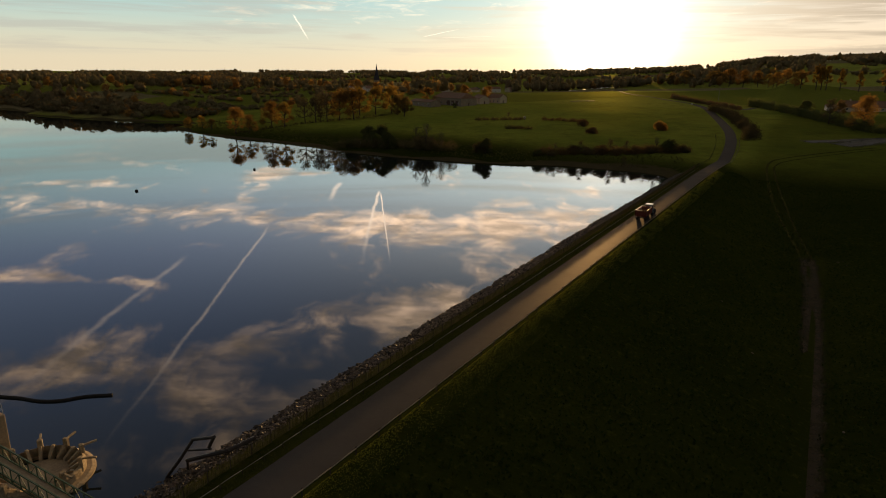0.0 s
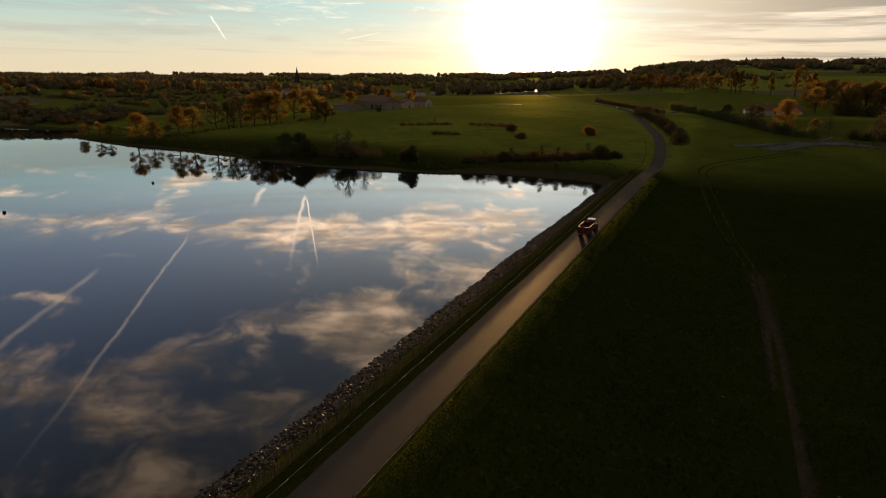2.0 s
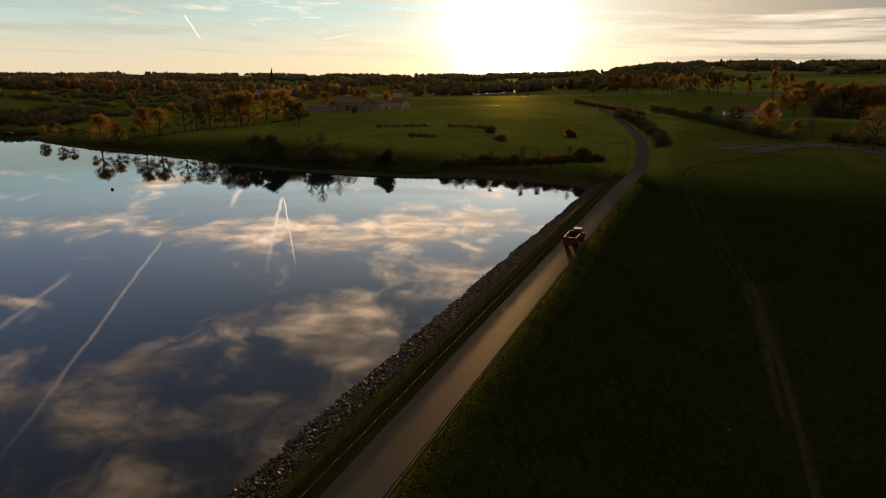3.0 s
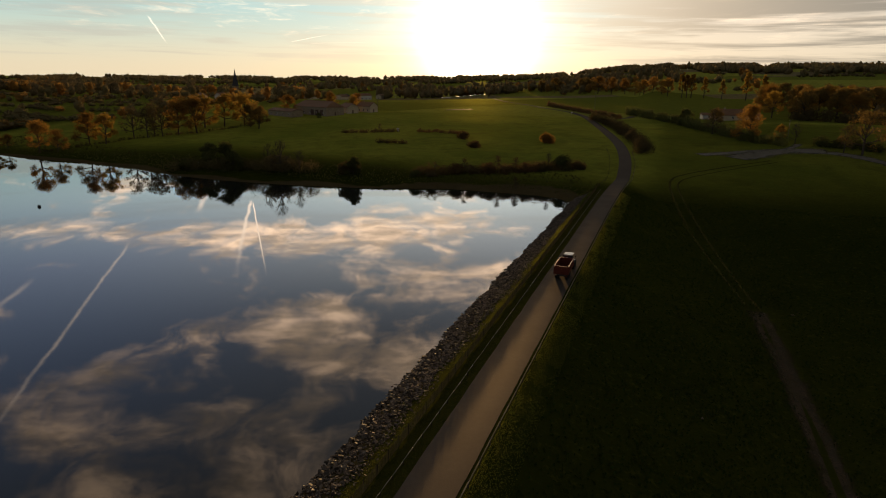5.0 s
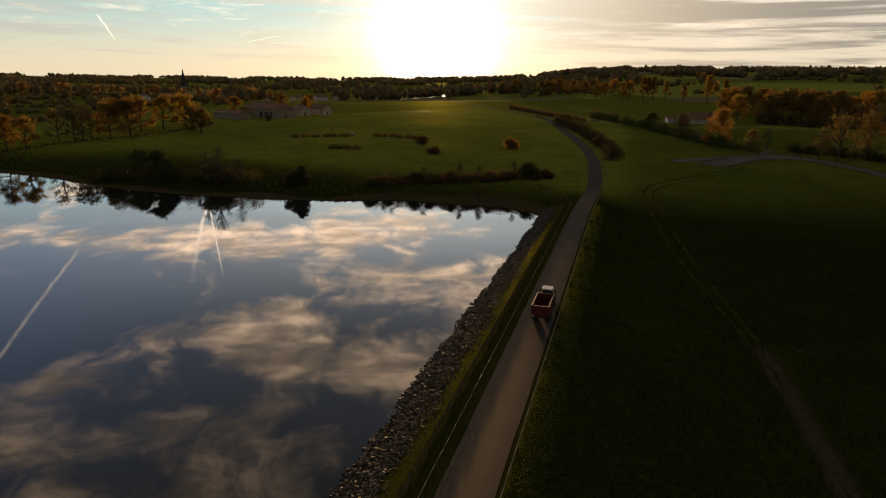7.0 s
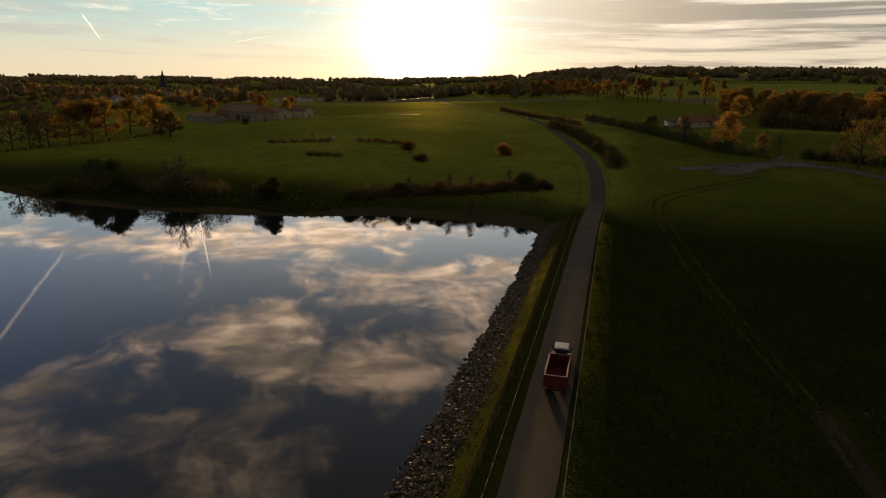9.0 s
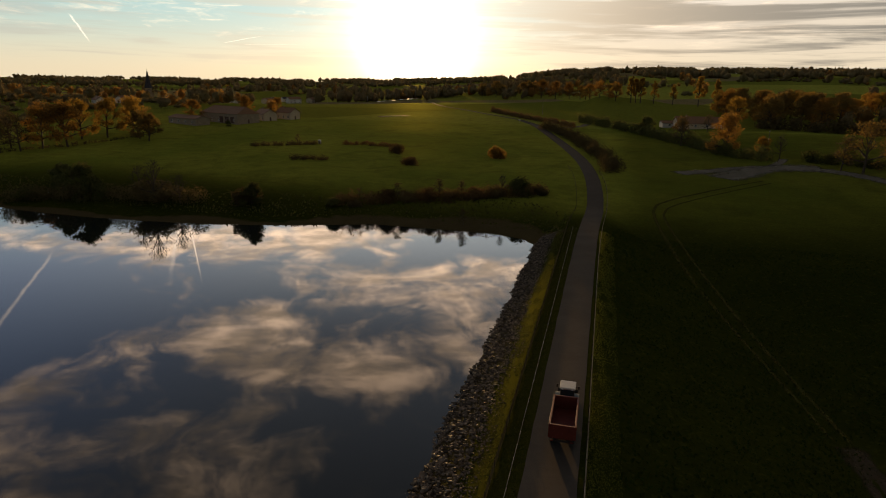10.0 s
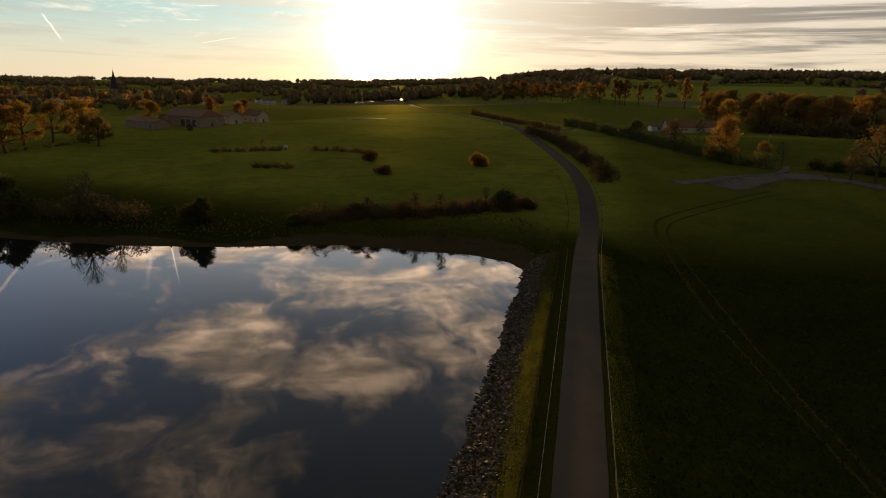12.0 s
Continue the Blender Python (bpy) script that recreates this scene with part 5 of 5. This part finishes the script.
def lamp_post(u, v, high, label):
    t = thing("street_lamp", stand(u, v, 30), label, "street lamp")
    s = Shape()
    s.tube([(0, 0, -0.3), (0, 0, high * 0.5), (0, 0, high)], [0.12, 0.09, 0.06], 8)
    s.tube([(0, 0, high - 0.05), (0.8, 0, high + 0.15), (1.5, 0, high + 0.15)], 0.045, 6)
    part("mast", s, GALVANISED, t)
    s = Shape()
    s.box(1.1, -0.16, high + 0.07, 2.0, 0.16, high + 0.24)
    part("lamp_head", s, WHITE_METAL, t, bevel=0.04)


utility_pole(438, -206, 9.6, "weathered timber utility pole above the farm", True, 20)
utility_pole(441, -203, 9.6, "weathered timber utility pole above the farm", True, 20)
utility_pole(509, -46, 12.5, "tall timber utility pole in the field", True, 60)
utility_pole(860, -246, 18.0, "tall pole standing against the low sun", True, 10)
utility_pole(330, 66, 9.0, "timber utility pole by the hedge", True, 60)
lamp_post(905, -330, 9.0, "street lamp at the edge of the village")
lamp_post(880, -380, 9.0, "street lamp at the edge of the village")


def build_small():
    t = thing("hut", stand(303, -126, 0, 0, 0.75), "small white painted hut on the pasture bank", "hut")
    s = Shape()
    s.box(-0.7, -0.7, -0.1, 0.7, 0.7, 2.2)
    part("walls", s, WHITE_METAL, t, bevel=0.05)
    s = Shape()
    s.box(-0.85, -0.85, 2.2, 0.85, 0.85, 2.34)
    part("lid", s, CONCRETE, t, bevel=0.03)
    s = Shape()
    s.box(-0.35, -0.74, 0.0, 0.35, -0.69, 1.8)
    part("door", s, GALVANISED, t)
    t = thing("road_sign", stand(428, -52, 20), "small white road sign at the fork", "sign")
    s = Shape()
    s.tube([(0, 0, -0.2), (0, 0, 2.2)], 0.04, 6)
    part("pole", s, GALVANISED, t)
    s = Shape()
    s.box(-0.6, -0.03, 1.6, 0.6, 0.0, 2.2)
    part("plate", s, WHITE_METAL, t, bevel=0.01)
    t = thing("marker_stake", stand(193, -166, 0), "pale marker stake standing on the lake bank", "stake")
    s = Shape()
    s.tube([(0, 0, -0.3), (0.05, 0, 1.3)], [0.09, 0.06], 6)
    part("stake", s, WHITE_METAL, t)
    for u, v in ((60, -151), (113.6, -156)):
        t = thing("mooring_buoy", stand(u, v, 0, 0, 1, WATER), "small dark mooring buoy on the lake", "buoy", "lake buoys")
        s = Shape()
        s.disc(0, 0, 0.1, 0.45, 0.35, 14, "z")
        part("float", s, RUBBER, t)
        s = Shape()
        s.tube([(0, 0, 0.4), (0, 0, 0.9)], 0.05, 6)
        part("staff", s, DARK_STEEL, t)
    rnd = random.Random(3)
    for u, v, size in ((30, 39.6, 0.3), (72, 39.3, 0.25), (118, 39.2, 0.45), (119.5, 40.5, 0.3), (116, 41, 0.3), (11, 41.5, 0.5), (60, 20, 0.3), (44, 27, 0.25)):
        t = thing("field_stone", stand(u, v, rnd.uniform(0, 360), 0, size), "pale loose stone lying in the grass", "stone", "loose stones")
        part("stone", rock_mesh(rnd.randrange(50)), None, t)


build_small()


# ---- tractor and trailer on the road ----
def wheel(parent, x, y, r, half, seed=0):
    s = Shape()
    s.disc(x, y, r, r, half, 24, "x", r * 0.55)
    for i in range(18):
        a = 2 * math.pi * i / 18
        m = pose(x, y + math.cos(a) * r, r + math.sin(a) * r, math.degrees(a), 0, 0)
        s.box(-half, -0.03, -0.05, half, 0.045, 0.05, m)
    w = part("wheel", s, RUBBER, parent)
    s = Shape()
    s.disc(x, y, r, r * 0.56, half * 0.55, 18, "x")
    part("rim", s, HOOD, w, "steel rim")


def build_tractor():
    t = thing("tractor", stand(97.5, -2.75, 0, 0.08), "grey-green farm tractor with a cream cab roof on the road", "tractor")
    s = Shape()
    s.box(-0.42, 0.9, 0.85, 0.42, 3.0, 1.62)
    s.box(-0.34, 2.9, 0.8, 0.34, 3.2, 1.5)
    part("bonnet", s, HOOD, t, bevel=0.07)
    s = Shape()
    s.box(-0.3, -0.9, 0.55, 0.3, 3.0, 0.9)
    s.box(-0.6, -0.2, 0.6, 0.6, 0.25, 1.0)
    s.box(-0.75, 2.25, 0.5, 0.75, 2.45, 0.68)
    part("chassis", s, DARK_STEEL, t)
    s = Shape()
    for x in (-0.72, 0.72):
        for y in (-0.65, 0.95):
            s.tube([(x, y, 1.1), (x * 0.94, y * 0.95, 2.62)], 0.05, 6)
    s.box(-0.75, -0.68, 1.0, 0.75, 0.98, 1.2)
    part("cab_frame", s, DARK_STEEL, t)
    s = Shape()
    s.box(-0.68, -0.6, 1.2, 0.68, 0.9, 2.58)
    part("cab_window", s, GLASS, t, "dark cab glass")
    s = Shape()
    s.box(-0.84, -0.8, 2.6, 0.84, 1.08, 2.82)
    part("cab_roof", s, CAB_ROOF, t, "cream roof panel", bevel=0.07)
    for x in (-0.95, 0.95):
        s = Shape()
        for i in range(9):
            a, b = math.pi * i / 9, math.pi * (i + 1) / 9
            s.face((x - 0.3, -0.1 - 0.98 * math.cos(a), 0.9 + 0.98 * math.sin(a)), (x + 0.3, -0.1 - 0.98 * math.cos(a), 0.9 + 0.98 * math.sin(a)),
                   (x + 0.3, -0.1 - 0.98 * math.cos(b), 0.9 + 0.98 * math.sin(b)), (x - 0.3, -0.1 - 0.98 * math.cos(b), 0.9 + 0.98 * math.sin(b)))
        part("mudguard", s, HOOD, t)
        wheel(t, x, -0.1, 0.9, 0.27)
        wheel(t, x * 0.95, 2.35, 0.62, 0.2)
        m = Shape()
        m.tube([(x * 0.85, 0.95, 2.2), (x * 1.2, 1.05, 2.2)], 0.025, 5)
        m.box(x * 1.2 - 0.1, 1.02, 1.95, x * 1.2 + 0.1, 1.08, 2.3)
        part("mirror", m, DARK_STEEL, t)
        lmp = Shape()
        lmp.box(x * 0.55 - 0.1, -0.84, 2.63, x * 0.55 + 0.1, -0.79, 2.74)
        part("work_lamp", lmp, WHITE_METAL, t)
    s = Shape()
    s.tube([(0.5, 1.3, 1.4), (0.52, 1.3, 2.7), (0.52, 1.24, 2.8)], 0.055, 8)
    part("exhaust", s, DARK_STEEL, t)


def build_trailer():
    t = thing("trailer", stand(92.4, -2.75, 0, 0.08), "empty red steel tipping trailer behind the tractor", "trailer")
    W, L0, L1, F, T = 1.22, -3.2, 2.9, 1.12, 2.5
    s = Shape()
    s.box(-W, L0, F, W, L1, F + 0.1)
    part("floor", s, RED_INSIDE, t)
    for x in (-W, W):
        s = Shape()
        s.box(x - 0.04, L0, F + 0.1, x + 0.04, L1, T)
        side = part("side_board", s, RED_PAINT, t)
        r = Shape()
        for i in range(7):
            y = L0 + 0.1 + i * (L1 - L0 - 0.2) / 6
            r.box(x + math.copysign(0.04, x) - 0.05, y - 0.06, F, x + math.copysign(0.04, x) + 0.05, y + 0.06, T)
        part("rib", r, RED_PAINT, side)
        r = Shape()
        r.box(x - 0.09, L0 - 0.05, T, x + 0.09, L1 + 0.05, T + 0.1)
        part("top_rail", r, RED_PAINT, side, bevel=0.02)
    for y, nm in ((L0, "tailgate"), (L1, "headboard")):
        s = Shape()
        s.box(-W, y - 0.05, F + 0.1, W, y + 0.05, T + 0.05)
        board = part(nm, s, RED_PAINT, t)
        r = Shape()
        for x in (-0.9, 0, 0.9):
            r.box(x - 0.05, y - 0.1, F, x + 0.05, y + 0.1, T)
        r.box(-W - 0.05, y - 0.09, T, W + 0.05, y + 0.09, T + 0.1)
        part("rib", r, RED_PAINT, board)
    s = Shape()
    for x in (-0.5, 0.5):
        s.box(x - 0.08, L0 + 0.2, 0.82, x + 0.08, L1, 1.12)
    s.box(-0.12, L1 - 0.2, 0.72, 0.12, L1 + 1.25, 0.92)
    for y in (-1.6, -0.35):
        s.box(-1.0, y - 0.08, 0.52, 1.0, y + 0.08, 0.66)
        s.box(-0.55, y - 0.1, 0.6, -0.45, y + 0.1, 0.9)
        s.box(0.45, y - 0.1, 0.6, 0.55, y + 0.1, 0.9)
    part("chassis", s, DARK_STEEL, t)
    for y in (-1.6, -0.35):
        for x in (-0.98, 0.98):
            wheel(t, x, y, 0.56, 0.22)
    for x in (-0.95, 0.95):
        s = Shape()
        s.box(x - 0.16, L0 - 0.13, 0.86, x + 0.16, L0 - 0.05, 1.0)
        part("tail_lamp", s, RED_PAINT, t, "red tail lamp", bevel=0.015)
    s = Shape()
    s.box(-1.1, L0 - 0.08, 0.84, 1.1, L0 + 0.02, 1.02)
    part("lamp_bar", s, DARK_STEEL, t)


build_tractor()
build_trailer()


# ---- spillway, footbridge and boom at the near end of the dam ----
def build_spillway():
    t = thing("spillway", stand(-35.7, -26.5, 0, 0, 1, WATER), "weathered concrete drop spillway with a ring of fins in the lake", "spillway")
    s = Shape()
    s.disc(0, 0, -0.2, 4.75, 0.45, 40, "z", 3.4)
    part("apron", s, CONCRETE, t, "pale worn concrete apron")
    s = Shape()
    s.disc(0, 0, 0.35, 3.95, 0.75, 36, "z", 3.7)
    part("ring_wall", s, CONCRETE, t)
    s = Shape()
    s.disc(0, 0, -0.3, 2.75, 0.6, 32, "z")
    part("drum", s, CONCRETE, t, "smooth stained concrete drum")
    for i in range(20):
        m = pose(0, 0, 0, 0, 0, i * 18 + 4)
        f = Shape()
        f.v += [tuple(m @ Vector(p)) for p in ((2.45, -0.15, -0.5), (3.72, -0.15, -0.5), (3.72, -0.15, 1.25), (3.4, -0.15, 1.25), (2.45, -0.15, 0.55),
                                               (2.45, 0.15, -0.5), (3.72, 0.15, -0.5), (3.72, 0.15, 1.25), (3.4, 0.15, 1.25), (2.45, 0.15, 0.55))]
        f.f += [(0, 1, 2, 3, 4), (9, 8, 7, 6, 5), (0, 5, 6, 1), (1, 6, 7, 2), (2, 7, 8, 3), (3, 8, 9, 4), (4, 9, 5, 0)]
        part("fin", f, CONCRETE, t, bevel=0.03)
        if i % 2 == 0:
            b = Shape()
            b.box(3.6, -0.24, 0.4, 4.0, 0.24, 1.85, m)
            pier = part("pier", b, CONCRETE, t, bevel=0.05)
            b = Shape()
            b.box(3.8, -0.08, 1.62, 5.2, 0.08, 1.78, m)
            part("beam", b, CONCRETE, pier)
    t = thing("valve_tower", stand(-36.9, -34.5, 0, 0, 1, WATER - 4), "pale concrete valve tower standing in the lake", "tower")
    s = Shape()
    s.box(-1.9, -1.9, 0, 1.9, 1.9, 8.4)
    part("shaft", s, CONCRETE, t, bevel=0.05)
    s = Shape()
    for x, y in ((-1.8, -1.8), (1.8, -1.8), (-1.8, 1.8), (1.8, 1.8), (0, 1.8), (0, -1.8)):
        s.tube([(x, y, 8.4), (x, y, 9.5)], 0.03, 5)
    for z in (8.95, 9.5):
        s.tube([(-1.8, -1.8, z), (1.8, -1.8, z), (1.8, 1.8, z), (-1.8, 1.8, z), (-1.8, -1.8, z)], 0.03, 5)
    part("railing", s, GALVANISED, t)
    # the bridge runs across the dam's axis from the crest to the tower
    t = thing("footbridge", stand(-38.6, -31.9, 0, 0, 1, 0.1), "green steel lattice footbridge out to the valve tower", "bridge")
    long = 23.2
    s = Shape()
    s.box(0, -0.9, -0.08, long, 0.35, 0.0)
    part("deck", s, CONCRETE, t)
    for y in (-0.95, 0.4):
        g2 = Shape()
        for z in (-0.35, 0.05, 1.1):
            g2.box(0, y - 0.05, z - 0.05, long, y + 0.05, z + 0.05)
        n = 17
        for i in range(n + 1):
            x = i * long / n
            g2.box(x - 0.035, y - 0.035, -0.35, x + 0.035, y + 0.035, 1.1)
            if i < n:
                x1 = (i + 1) * long / n
                g2.tube([(x, y, -0.3 if i % 2 else 1.08), (x1, y, 1.08 if i % 2 else -0.3)], 0.03, 5)
        part("truss", g2, GREEN_STEEL, t)
    t = thing("floating_boom", stand(-26.5, -42, 0, 0, 1, WATER), "dark floating debris boom on the water", "boom")
    s = Shape()
    line = [(p[1] + 42, p[0] + 26.5, 0.05) for p in spline([(-30.8, -49), (-29.7, -45.9), (-28.7, -43.6), (-27.9, -41), (-26.5, -39), (-24.6, -37.7), (-22.7, -35.4)], 0.7)]
    s.tube(line, 0.2, 8)
    part("float", s, RUBBER, t)
    t = thing("steel_frame", stand(-28.5, -13.5, 0, 0, 1, 0), "bent dark steel frame and pipe lying on the rock bank", "frame")
    for r, pts in ((0.15, [(-29.5, -16.5, -3.5), (-29.0, -14.95, -1.35), (-28.5, -14.6, -0.5), (-28.0, -14.2, 0.45)]), (0.15, [(-28.0, -14.3, 0.42), (-28.0, -11.1, 1.72)]), (0.16, [(-28.0, -11.15, 1.75), (-28.0, -12.0, 0.4)]),
                   (0.1, [(-28.3, -14.6, -0.65), (-28.0, -11.75, 0.3)]), (0.2, [(-28.3, -14.9, -1.8), (-28.0, -12.0, -0.4), (-27.4, -10.2, 0.35), (-24.8, -9.6, 0.45)]), (0.12, [(-28.3, -14.85, -1.7), (-28.3, -14.9, -2.9)])):
        s = Shape()
        s.tube([(v + 13.5, u + 28.5, z) for u, v, z in pts], r, 8)
        part("bar", s, DARK_STEEL, t)


build_spillway()
build_fences()
tuft_strip("verge_grass", 52000, -40, 190, -0.3, 3.0, 0.11, "long yellow-green grass below the guard rail", 51)
tuft_strip("verge_grass", 30000, -40, 192, -11.0, -8.5, 0.12, "mossy yellow-green grass above the rocks", 52, MOSSY)
tuft_strip("verge_grass", 9000, -40, 192, -8.2, -5.9, 0.14, "short dull grass between the paling fence and the road", 53, MOSSY)


def sward(name, count, u0, u1, v0, v1, high, wide, label, seed, keep, mat=None):
    """Upright blades thinly spread over a stretch of pasture."""
    gen = np.random.default_rng(seed)
    u, v = gen.uniform(u0, u1, count), gen.uniform(v0, v1, count)
    ok = keep(u, v) & (wave(u, v, 5, seed) + wave(u, v, 1.7, seed + 1) + gen.normal(size=count) * 0.8 > -0.5)
    u, v = u[ok], v[ok]
    n = len(u)
    x, y, z = HEEL[0] + u * ALONG[0] + v * ACROSS[0], HEEL[1] + u * ALONG[1] + v * ACROSS[1], height(u, v) - 0.03
    p = np.stack([x, y, z], -1)
    a = gen.uniform(0, 2 * math.pi, n)
    h = high * gen.uniform(0.4, 1.4, n)
    side = np.stack([np.cos(a), np.sin(a), np.zeros(n)], -1) * (wide * gen.uniform(0.5, 1.3, n))[:, None]
    lean = np.concatenate([gen.normal(size=(n, 2)) * 0.45, np.ones((n, 1))], 1) * h[:, None]
    pts = np.stack([p - side, p + side, p + lean + side * 0.45, p + lean * 0.92 - side * 0.35], 1).reshape(-1, 3)
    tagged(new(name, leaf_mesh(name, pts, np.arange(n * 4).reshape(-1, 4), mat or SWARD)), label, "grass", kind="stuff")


sward("rough_grass", 26000, 186, 300, -330, -6, 0.5, 0.3, "rough tussocky grass above the lake shore", 61,
      lambda u, v: (shore_distance(u, v) > 5) & (shore_distance(u, v) < 26 + wave(u, v, 14, 3) * 9) & (np.abs(v - np.interp(u, [190, 246, 298, 382, 422], [-3.4, -3.1, -11, -32, -43])) > 5), MOSSY)
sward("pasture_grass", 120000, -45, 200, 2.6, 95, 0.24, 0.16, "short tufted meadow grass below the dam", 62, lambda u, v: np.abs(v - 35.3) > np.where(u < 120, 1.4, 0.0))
build_riprap()
